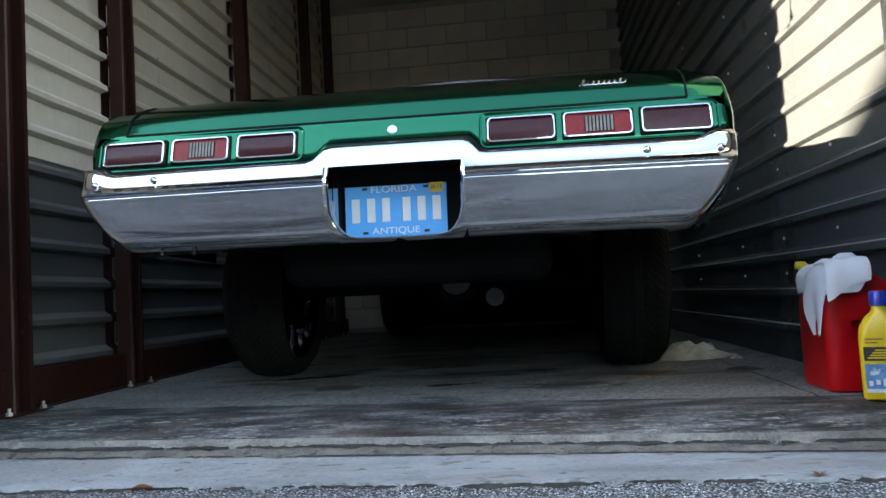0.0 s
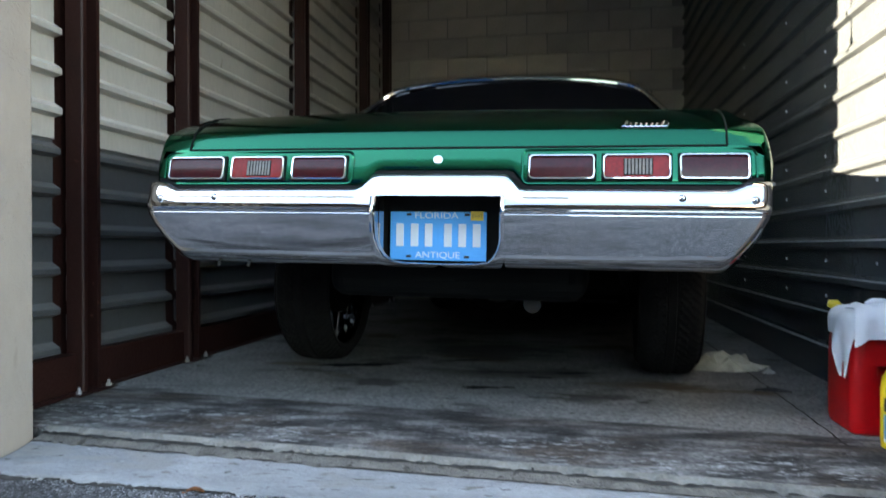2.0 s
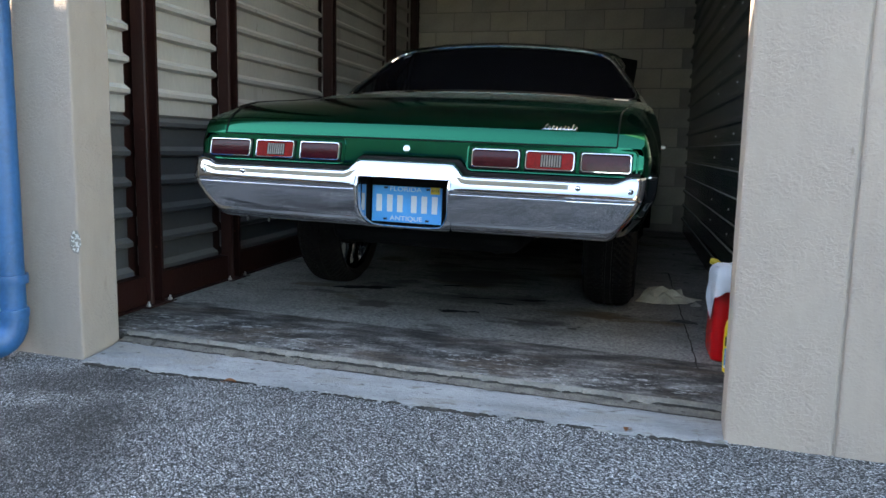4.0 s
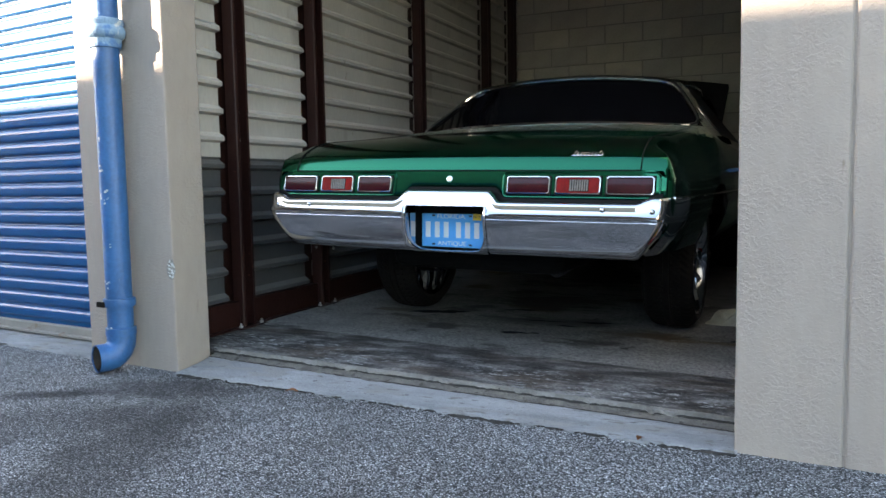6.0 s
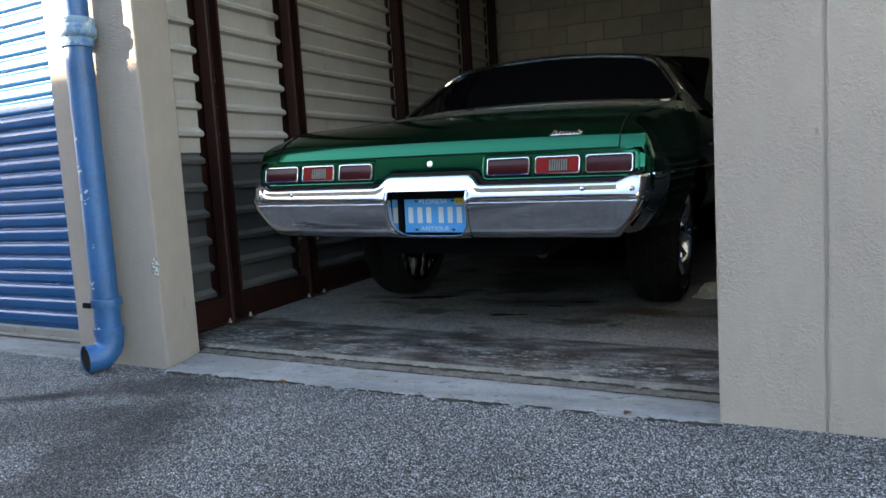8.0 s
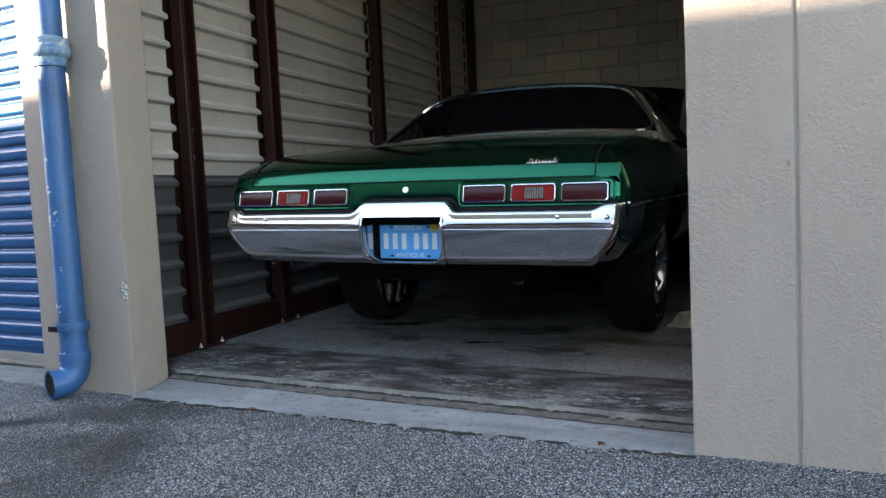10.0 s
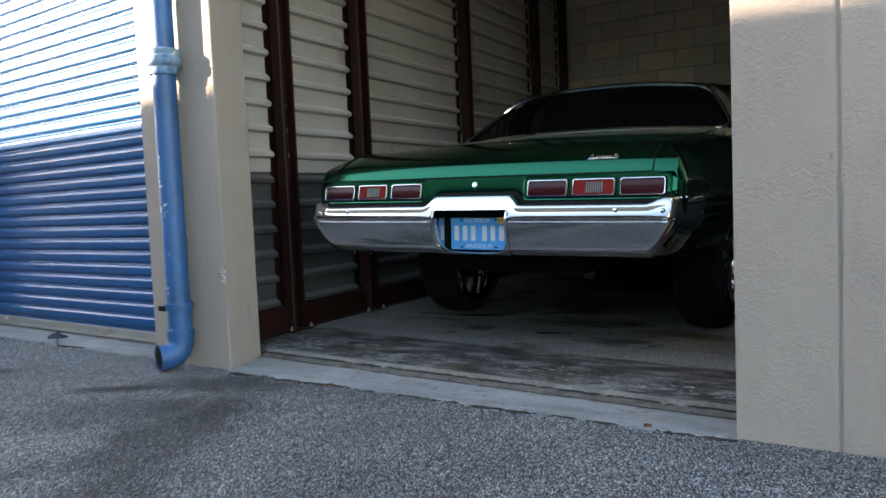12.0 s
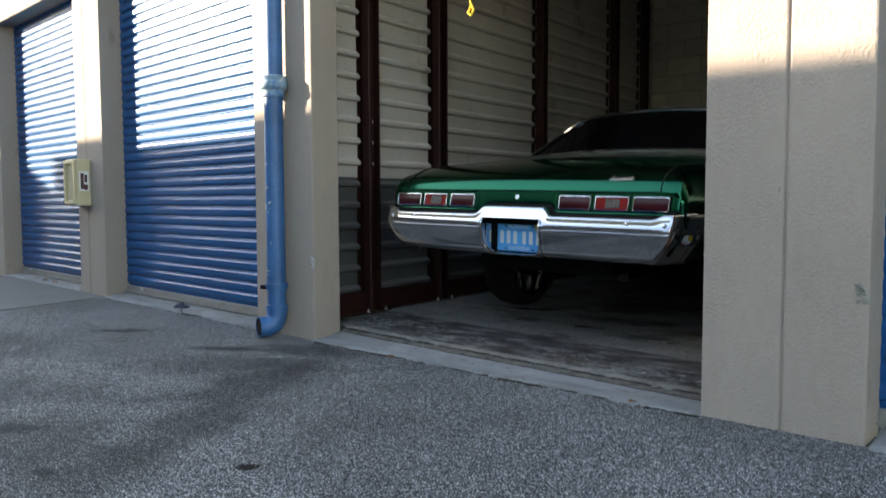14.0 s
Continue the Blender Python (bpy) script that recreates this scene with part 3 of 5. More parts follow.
bmesh.ops.translate(bm, verts=[g for g in ext["geom"] if isinstance(g, bmesh.types.BMVert)], vec=(0, 0, -0.15))
floor = thing("floor", bm, M["slab"], "old stained grey concrete garage floor slab", "concrete floor", kind="structure")

# sloping threshold, gritty joint and the worn ridge at the slab's mouth
strip("threshold", ((-0.035, GROUND - 0.03), (-0.03, GROUND + 0.008), (0.1, -0.066), (0.185, -0.05), (0.19, -0.08)), -0.0, 2.47, M["kerb"], "pale worn concrete threshold with a chipped edge", "threshold", 0.009, 3, 260, 0.006)
strip("joint", ((0.176, -0.058), (0.184, -0.047), (0.212, -0.041), (0.236, -0.035), (0.243, -0.034)), -0.0, 2.47, M["ridge"], "gritty brown joint full of dirt along the threshold", "joint", 0.004, 5, 200, 0.003)
strip("ridge", ((0.236, -0.06), (0.239, -0.024), (0.243, -0.0165), (0.254, -0.017), (0.268, -0.034)), -0.0, 2.47, M["edge"], "crumbling raised concrete edge of the floor slab", "slab edge", 0.006, 7, 200, 0.004)
for k, (p, q) in enumerate(((-3.165, -COL), (-6.07, -3.76), (-9.5, -6.665), (COL + 2.43, COL + 5.0))):
    strip("door_kerb", ((-0.03, GROUND - 0.03), (-0.02, GROUND + 0.012), (0.1, -0.066), (0.19, -0.055), (0.3, -0.05)), p, q, M["kerb"], "pale concrete kerb strip in front of a roll-up door", "kerb", 0.008, 11 + k)


strip("crack", ((-0.044, GROUND + 0.001), (-0.041, GROUND + 0.0025), (-0.034, GROUND + 0.003), (-0.026, GROUND + 0.004)), -0.0, 2.47, M["rust_crack"], "dirt-filled crack between asphalt and threshold", "crack", 0.011, 23, 160)
strip("crack", ((0.176, -0.05), (0.181, -0.0475), (0.187, -0.0475), (0.19, -0.05)), -0.0, 2.47, M["rust_crack"], "dark broken line along the joint", "joint", 0.004, 29, 160)
strip("crack", ((0.222, -0.036), (0.227, -0.0335), (0.237, -0.031), (0.24, -0.034)), -0.0, 2.47, M["rust_crack"], "dark broken line below the slab's edge", "joint", 0.005, 31, 220)


# a dark saw-cut joint runs in along the floor
bm = bmesh.new()
rnd = random.Random(41)
rows = []
for k in range(60):
    y, w = 1.93 + 0.045 * k, 0.002 + 0.0025 * rnd.random()
    x = 0.868 + 0.004 * rnd.uniform(-1, 1)
    rows.append([(x - w, y, lean(x) + (0.0012 if k > 5 else -0.02)), (x + w, y, lean(x) + (0.0012 if k > 5 else -0.02))])
grid(bm, rows[6:])
thing("floor_joint", bm, M["rust_crack"], "narrow dark joint in the concrete floor", "joint", kind="structure")


# ---- garage walls ----
RIB0, RIB = 0.3165, 0.1475


def ribbed(z0, z1, side, lap=0.0, first=RIB0, deep=1.0):
    """The profile of a ribbed sheet, as (offset into the room, z) pairs going up."""
    out, z = [(lap, z0)], 0
    for k in range(-3, 30):
        z = first + RIB * k
        if z0 + 0.03 < z < z1 - 0.03:
            ledge = ((0.034, 0.004), (0.031, 0.008), (0.014, 0.0135), (0.002, 0.027)) if side < 0 else ((0.034, 0.004), (0.032, 0.007), (0.002, 0.027))
            for o, dz in ((0.0, -0.026), (0.002, -0.0245), (0.032, -0.0165), (0.034, -0.014)) + ledge + ((0.0, 0.03),):
                out.append((lap + deep * o, z + dz))
    out.append((lap, z1))
    return out


def sheet(name, y0, y1, z0, z1, x, side, lap=0.0):
    bm = bmesh.new()
    prof = ribbed(z0, z1, side, lap, RIB0 if side > 0 else 0.258, 1.0 if side > 0 else 0.6)
    n = max(2, int((y1 - y0) / 0.4))
    rows = []
    rnd = random.Random(hash_of(name + str(y0)))
    for i in range(n + 1):
        y = y0 + (y1 - y0) * i / n
        rows.append([(x + side * (o + 0.0025 * math.sin(7.1 * y + 3 * z) + 0.001 * rnd.uniform(-1, 1)), y, z) for o, z in prof])
    grid(bm, rows)
    ext = bmesh.ops.extrude_face_region(bm, geom=bm.faces[:])
    bmesh.ops.translate(bm, verts=[g for g in ext["geom"] if isinstance(g, bmesh.types.BMVert)], vec=(-side * 0.006, 0, 0))
    return bm


def hash_of(text):
    return sum((i + 1) * ord(c) for i, c in enumerate(text))


LAP = 0.95
wall_left = base("wall_left", Matrix(), "ribbed steel partition on red-brown posts", "wall", kind="structure")
POSTS = (2.457, 3.24, 4.79, 6.35, 7.16)
edges = (1.96,) + POSTS + (WALL_B,)
for p, q in zip(edges, edges[1:]):
    end = q - (0.08 if q in POSTS else 0.002)
    part("panel", sheet("upper", p, end, LAP, CEIL, WALL_L, 1), M["sheet"], wall_left)
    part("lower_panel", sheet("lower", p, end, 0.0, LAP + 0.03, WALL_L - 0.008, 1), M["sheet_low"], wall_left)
    bm = boxed((WALL_L + 0.002, p + 0.05, 0.0), (WALL_L + 0.07, q - 0.05, 0.15), 0.004)
    box(bm, (WALL_L + 0.07, p + 0.05, 0.001), (WALL_L + 0.095, q - 0.05, 0.012))
    part("sill", bm, M["post"], wall_left)


def wall_post(y):
    """A lipped channel post, open to the room, with a dark strip added for the shaded gap behind it, its base plate and
    two bolts.
    """
    ob = base("wall_post", pose(WALL_L, y, 0), "red-brown primed steel channel post bolted to the floor", "post", "posts along the partition", "structure")
    bm = bmesh.new()
    fold = ((0.03, -0.055), (0.094, -0.055), (0.1, -0.049), (0.1, -0.03), (0.096, -0.03), (0.096, -0.047), (0.093, -0.051), (0.036, -0.051), (0.034, -0.049))
    fold += tuple((x, -y) for x, y in fold[::-1])
    grid(bm, [[(x, y, z) for x, y in fold + fold[:1]] for z in (0.0, 0.9, 1.8, CEIL)])
    part("channel", bm, M["post"], ob)
    # added strip that darkens the gap where the sheet stops short
    part("flashing", boxed((-0.022, -0.11, 0.0), (-0.014, 0.03, CEIL)), M["post"], ob)
    part("base_plate", boxed((0.02, -0.115, 0.0), (0.13, 0.115, 0.008), 0.002), M["post"], ob)
    for dy in (-0.09, 0.09):
        bm = bmesh.new()
        lathe(bm, ((0.0, 0.03), (0.006, 0.03), (0.006, 0.016), (0.012, 0.016), (0.012, 0.006), (0.0, 0.006)), Matrix.Translation((0.105, dy, 0.002)), 6)
        part("bolt", bm, M["bolt"], ob)
    return ob


for y in POSTS:
    wall_post(y)

wall_right = base("wall_right", Matrix(), "ribbed steel partition with small screw heads", "wall", kind="structure")
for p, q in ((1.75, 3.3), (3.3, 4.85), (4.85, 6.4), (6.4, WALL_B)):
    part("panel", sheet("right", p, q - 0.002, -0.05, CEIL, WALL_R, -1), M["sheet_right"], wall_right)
screw = mesh_of("screw", lathe(bmesh.new(), ((0.0, 0.006), (0.005, 0.005), (0.007, 0.0)), pose(0, 0, 0, 0, -90, 0), 6), M["bolt"])
for k in range(1, 18):
    for y in (2.2, 2.75, 3.3, 3.9, 4.85):
        if (k * 7 + int(y * 10)) % 3:
            ob = new("screw", screw)
            ob.parent = wall_right
            ob.matrix_world = pose(WALL_R, y, 0.258 + RIB * (k - 1) + 0.075)

# outer skins and the ceiling close the garage
thing("ceiling", boxed((WALL_L - 0.1, 1.7, CEIL), (WALL_R + 0.1, WALL_B + 0.2, CEIL + 0.1)), M["ceiling"], "dim sheet-metal garage ceiling", "ceiling", kind="structure")
thing("wall_outer", boxed((WALL_L - 0.06, 2.0, GROUND - 0.1), (WALL_L - 0.03, WALL_B + 0.1, CEIL)), M["ceiling"], "plain back of the neighbouring unit", "wall", kind="structure")
thing("wall_outer", boxed((WALL_R + 0.03, 1.72, GROUND - 0.1), (WALL_R + 0.06, WALL_B + 0.1, CEIL)), M["ceiling"], "plain back of the neighbouring unit", "wall", kind="structure")
wall_back = thing("wall_back", boxed((WALL_L - 0.05, WALL_B + 0.006, -0.1), (WALL_R + 0.05, WALL_B + 0.2, CEIL)), M["mortar"], "unpainted concrete block wall in running bond", "wall", kind="structure")


# ---- front of the building ----
front = base("wall_front", FRONT, "grey-beige stucco columns and beam of a storage building", "wall", kind="structure")


front_left = base("wall_front_left", LEFT, "grey-beige stucco columns and beam of the next bays", "wall", kind="structure")


def column(x0, x1, groove=None, y1=DEPTH):
    """A stuccoed column from x0 to x1, with worn edges; groove: a joint down its face."""
    bm = bmesh.new()
    cuts = [x0] + ([groove] if groove else []) + [x1]
    for p, q in zip(cuts, cuts[1:]):
        p2, q2 = (p + 0.004 if p != x0 else p), (q - 0.004 if q != x1 else q)
        box(bm, (p2, 0.0, GROUND - 0.05), (q2, y1, HEAD), 0.008, 2)
    if groove:
        box(bm, (groove - 0.004, 0.008, GROUND - 0.05), (groove + 0.004, y1 - 0.01, HEAD))
    return part("column", bm, M["stucco"], front_left if x0 < 0 else front)


column(-0.665, -0.02)
column(2.458, 3.055, 2.767)
column(-3.76, -3.165, -3.53)
column(-6.665, -6.07, -6.43)
column(-3 * BAY - COL, -9.5)
column(2.43 + BAY, 2.43 + BAY + COL)
part("beam", boxed((-3 * BAY - COL, 0.0, HEAD + 0.002), (0.1, DEPTH + 0.25, CEIL + 0.5), 0.01), M["stucco"], front_left)
part("beam", boxed((-0.1, -0.001, HEAD + 0.003), (2.43 + BAY + COL, DEPTH + 0.25, CEIL + 0.5), 0.01), M["stucco"], front)
part("jamb", boxed((-0.24, DEPTH + 0.002, GROUND), (-0.08, DEPTH + 0.05, HEAD)), M["stucco"], front)
part("jamb", boxed((2.461, DEPTH + 0.002, GROUND), (2.75, DEPTH + 0.03, HEAD)), M["stucco"], front)
part("end_wall", boxed((-3 * BAY - COL - 9, 0.1, GROUND - 0.05), (-3 * BAY - COL - 0.002, 0.3, CEIL + 0.5)), M["stucco"], front_left)
part("end_wall", boxed((2.43 + BAY + COL + 0.002, 0.1, GROUND - 0.05), (2.43 + BAY + COL + 9, 0.3, CEIL + 0.5)), M["stucco"], front)


def roll_door(x0, x1):
    """A ribbed roll-up door behind its columns, with a bottom bar, side guides and a latch tag."""
    ob = base("roll_up_door", (LEFT if x0 < 0 else FRONT) @ pose(x0, DEPTH + 0.005, 0), "closed blue ribbed steel roll-up door", "door", "roll-up doors", "structure")
    w, pitch, z0 = x1 - x0, 0.0795, 0.03
    bm, prof, z = bmesh.new(), [(0.0, 0.005)], z0
    while z < HEAD + 0.05:
        prof += [(0.0, z), (0.0, z + 0.006), (-0.011, z + 0.0095), (-0.0168, z + 0.016), (-0.0185, z + 0.025), (-0.0185, z + 0.05), (-0.0165, z + 0.059), (-0.011, z + 0.068), (-0.001, z + 0.0768)]
        z += pitch
    grid(bm, [[(x, y, z) for y, z in prof] for x in (0.0, w * 0.25, w * 0.5, w * 0.75, w)])
    ext = bmesh.ops.extrude_face_region(bm, geom=bm.faces[:])
    bmesh.ops.translate(bm, verts=[g for g in ext["geom"] if isinstance(g, bmesh.types.BMVert)], vec=(0, 0.02, 0))
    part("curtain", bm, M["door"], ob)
    bm = boxed((0.0, -0.026, -0.045), (w, 0.02, 0.012), 0.004)
    box(bm, (0.0, -0.05, -0.045), (w, -0.03, -0.03), 0.002)
    part("bottom_bar", bm, M["door_bar"], ob, "scuffed beige bottom bar")
    part("guide", boxed((0.0, -0.012, 0.03), (0.05, -0.003, HEAD), 0.002), M["door"], ob)
    part("latch_tag", boxed((0.3, -0.034, -0.012), (0.36, -0.0301, 0.012), 0.002), M["paper"], ob, "small white tag")
    return ob


roll_door(-3.165, -0.665)
roll_door(-6.07, -3.76)
roll_door(-9.5, -6.665)
roll_door(3.055, 2.43 + BAY)

# chipped plaster on the column's corner
bm = bmesh.new()
rnd = random.Random(4)
for k in range(46):
    a, r = rnd.uniform(0, 6.28), 0.034 * math.sqrt(rnd.random())
    q = rnd.uniform(0.0022, 0.0055)
    cx, cz = -0.031 + 0.72 * r * math.cos(a), 0.405 + 1.25 * r * math.sin(a)
    ring = [bm.verts.new((cx + q * f * math.cos(t), -0.0025, cz + q * f * math.sin(t))) for t, f in [(2 * math.pi * n / 6, rnd.uniform(0.7, 1.2)) for n in range(6)]]
    peak = bm.verts.new((cx, -0.006, cz))
    for n in range(6):
        bm.faces.new((ring[n], ring[(n + 1) % 6], peak))
part("chipped_patch", bm, M["chip"], front_left, "pale stones showing in a chipped patch")
bm = bmesh.new()
bm.faces.new([bm.verts.new((-0.031 + 0.029 * f * math.cos(t), -0.0022, 0.405 + 0.047 * f * math.sin(t))) for t, f in [(2 * math.pi * n / 22, rnd.uniform(0.85, 1.1)) for n in range(22)]])
part("chipped_bed", bm, M["edge"], front_left, "dark bared mortar round the stones")


rnd = random.Random(12)
bm = bmesh.new()
for k in range(9):
    dx, dz, q = rnd.uniform(-0.02, 0.012), rnd.uniform(-0.03, 0.03), rnd.uniform(0.006, 0.014)
    box(bm, (3.035 + dx - q, -0.003, 0.46 + dz - q), (3.035 + dx + q, 0.002, 0.46 + dz + q), 0.002)
part("peeled_patch", bm, M["edge"], front, "peeled patch of stucco at the column's edge")


# ---- drain pipe ----
pipe = base("drain_pipe", LEFT @ pose(-0.315, -0.078, 0), "blue painted downpipe with white paint chips", "drain pipe")
bm = tube(bmesh.new(), [(0, 0, 0.085), (0, 0, 0.9), (0, 0, 1.49)], 0.06, 28)
part("lower_pipe", bm, M["pipe"], pipe, smooth=True)
part("upper_pipe", tube(bmesh.new(), [(0.01, 0.0, 1.5), (0.012, 0.0, CEIL + 0.2)], 0.057, 28), M["pipe"], pipe, smooth=True)
bm = lathe(bmesh.new(), ((0.062, 1.44), (0.07, 1.442), (0.073, 1.48), (0.086, 1.49), (0.09, 1.505), (0.09, 1.525), (0.083, 1.54), (0.087, 1.555), (0.083, 1.57), (0.058, 1.577)), sides=28)
part("collar", bm, M["bleached"], pipe, "flanged blue collar, sun-bleached", smooth=True)
bm = lathe(bmesh.new(), ((0.063, 0.225), (0.072, 0.226), (0.075, 0.245), (0.072, 0.264), (0.063, 0.265)), sides=28)
part("strap", bm, M["pipe"], pipe, smooth=True)
bm = lathe(bmesh.new(), ((0.061, 0.085), (0.069, 0.086), (0.0705, 0.1), (0.069, 0.122), (0.061, 0.124)), sides=28)
part("coupling", bm, M["pipe"], pipe, smooth=True)
part("strap_bolt", boxed((-0.07, -0.078, 0.226), (-0.01, -0.068, 0.252), 0.003), M["dark"], pipe, "rusty black strap clip")
way = [(0, 0, 0.12), (0, 0, 0.065)] + [(-0.27 * 0.076 * (1 - math.cos(radians(a))), -0.96 * 0.076 * (1 - math.cos(radians(a))), 0.065 - 0.079 * math.sin(radians(a))) for a in (18, 36, 54, 72, 88)] + [(-0.033, -0.115, -0.014)]
part("elbow", tube(bmesh.new(), way, [0.066] * len(way), 28, caps=False), M["pipe"], pipe, "short blue outlet elbow", smooth=True)
# a flat dark plug paints the unlit inside of the elbow
part("bore", tube(bmesh.new(), [(-0.032, -0.1115, -0.014), (-0.024, -0.08, -0.014)], 0.06, 24, caps=True), M["dark"], pipe, "dark plug standing for the unlit pipe inside")
rim = [(-0.033, -0.116, -0.014), (-0.031, -0.109, -0.014)]
part("mouth_rim", tube(tube(bmesh.new(), rim, 0.066, 28, caps=False), rim, 0.059, 28, caps=False), M["pipe"], pipe)
# worn spots where white primer shows
rnd = random.Random(21)
for x, z, n, r in ((0.24, 0.888, 4, 0.018), (0.3, 0.763, 7, 0.028), (0.5, 0.728, 4, 0.012), (0.1, 0.338, 4, 0.02), (0.0, 1.013, 3, 0.012), (0.7, 0.52, 2, 0.01), (0.25, 0.12, 3, 0.015)):
    for k in range(n):
        bm = bmesh.new()
        a0, zz, s = math.pi * 1.5 + x - 0.15 + rnd.uniform(-1, 1) * r / 0.06, z + rnd.uniform(-1, 1) * r, rnd.uniform(0.003, 0.008)
        big = 0.0603 if z > 0.2 else 0.0663
        ring = [bm.verts.new((big * math.cos(a0 + s / 0.06 * f * math.cos(q)), big * math.sin(a0 + s / 0.06 * f * math.cos(q)), zz + s * f * 0.8 * math.sin(q))) for q, f in [(2 * math.pi * i / 9, rnd.uniform(0.6, 1.2)) for i in range(9)]]
        bm.faces.new(ring)
        part("paint_chip", bm, M["chip"], pipe, "bare white chip in the paint")

# ---- meter box on the next column ----
mb = base("utility_box", LEFT @ pose(-3.57, -0.066, 0.965), "cream utility box on a column, with a dark label", "utility box")
bm = boxed((-0.13, -0.064, -0.215), (0.13, 0.064, 0.215), 0.008, 2)
part("housing", bm, M["box"], mb)
bm = bmesh.new()
for lo, hi in (((-0.12, -0.088, -0.2), (-0.09, -0.064, 0.2)), ((0.09, -0.088, -0.2), (0.12, -0.064, 0.2)), ((-0.09, -0.088, 0.17), (0.09, -0.064, 0.2)), ((-0.09, -0.088, -0.2), (0.09, -0.064, -0.17))):
    box(bm, lo, hi, 0.004)
part("door_frame", bm, M["box"], mb)
part("label", boxed((0.13, -0.04, -0.08), (0.1335, 0.045, 0.1)), M["plate_white"], mb, "white label")
bm = boxed((0.1336, -0.03, -0.06), (0.1345, 0.0, 0.085))
box(bm, (0.1336, 0.0, -0.07), (0.1345, 0.035, -0.02))
box(bm, (0.1336, 0.005, 0.0), (0.1345, 0.03, 0.07))
part("print", bm, M["brown_ink"], mb)

# ---- the building across the drive, out of view, whose roofline shades the lower front ----
across = base("opposite_building", FRONT @ pose(0, -6.2, 0), "plain storage building across the drive, with a gabled neighbour", "building", kind="structure")


def prism(points, y0, y1):
    """A wall of the outline given as (x, z) pairs, from y0 to y1."""
    bm = bmesh.new()
    a, b = [bm.verts.new((x, y0, z)) for x, z in points], [bm.verts.new((x, y1, z)) for x, z in points]
    bm.faces.new(a)
    bm.faces.new(b[::-1])
    for k in range(len(points)):
        n = (k + 1) % len(points)
        bm.faces.new((a[n], a[k], b[k], b[n]))
    return bm


part("facade", prism(((-15.85, GROUND), (2.0, GROUND), (2.0, 4.335), (-15.85, 4.7)), -6.0, -0.002), M["facing"], across)
part("roof", prism(((-15.85, 4.702), (2.0, 4.337), (2.0, 4.455), (-15.85, 4.82)), -6.2, 0.0), M["roof"], across)
part("gable_wall", prism(((-27.2, GROUND), (-15.853, GROUND), (-15.853, 4.38), (-21.5, 6.55), (-27.2, 4.38)), -0.4, -0.003), M["facing"], across)
part("facade", boxed((-62, -6.0, GROUND), (-27.202, -0.002, 4.3)), M["facing"], across)
part("roof", boxed((-62, -6.2, 4.302), (-27.202, 0.0, 4.42)), M["roof"], across)
for i in range(15):
    part("shutter", boxed((-53 + i * 3.6, 0.002, 0.0), (-50.4 + i * 3.6, 0.03, 2.5)), M["door"], across)

# added out of view: hides the yellow low sky from chrome and paint reflections
far = base("horizon_screen", pose(0, -30, 0), "low beige building added out of view to cover the low sky", "building", kind="structure")
part("facade", boxed((-7, -8, GROUND), (70, 0.0, 3.4)), M["facing"], far)
part("roof", boxed((-7.3, -8.3, 3.402), (70.3, 0.3, 3.7)), M["roof"], far)
for i in range(12):
    part("shutter", boxed((-4 + i * 4.2, 0.002, 0.0), (-1.4 + i * 4.2, 0.03, 2.5)), M["door"], far)


# ---- the car ----
def smooth_step(a, b, v):
    t = min(1.0, max(0.0, (v - a) / (b - a)))
    return t * t * (3 - 2 * t)


def along(table, v):
    """Reads a value from a table of (place, value) pairs, straight between them."""
    return float(np.interp(v, [p for p, _ in table], [q for _, q in table]))


CAR = pose(-0.317, 2.101, 0.0, 0, 1.2, -1.8)
car = base("coupe", CAR, "lifted dark green two-door classic coupe with chrome bumpers", "car")
AXLE_R, AXLE_F, TYRE = 1.29, 4.34, 0.375
TOP = ((0.0, 0.845), (0.012, 0.872), (0.016, 0.882), (0.024, 0.895), (0.03, 0.903), (0.06, 0.927), (0.1, 0.949), (0.16, 0.974), (0.24, 0.996), (0.34, 1.013), (0.6, 1.04), (1.0, 1.078), (1.3, 1.117), (1.5, 1.118), (1.9, 1.08), (3.2, 1.06), (3.6, 1.05), (5.0, 0.98), (5.3, 0.93), (5.36, 0.85))
HALF = ((0.0, 0.922), (0.006, 0.935), (0.03, 0.945), (0.1, 0.955), (0.25, 0.963), (0.6, 0.975), (1.2, 0.988), (4.6, 0.99), (5.2, 0.97), (5.36, 0.93))


def low_edge(y):
    """The lower edge of the body side, with the wheel openings cut out."""
    z = along(((0.0, 0.53), (0.1, 0.515), (0.3, 0.505), (0.6, 0.5), (1.6, 0.46), (5.0, 0.44), (5.36, 0.5)), y)
    for c in (AXLE_R, AXLE_F):
        d = abs(y - c)
        if d < 0.45:
            z = max(z, 0.33 + 0.45 * (1 - (d / 0.45) ** 2.6) ** (1 / 2.6))
    return z


def bumper_half(z):
    """Half width at the rear face: drawn in towards the bottom."""
    return along(((0.47, 0.8), (0.52, 0.842), (0.56, 0.874), (0.6, 0.903), (0.64, 0.922), (0.68, 0.93), (0.76, 0.932)), z)


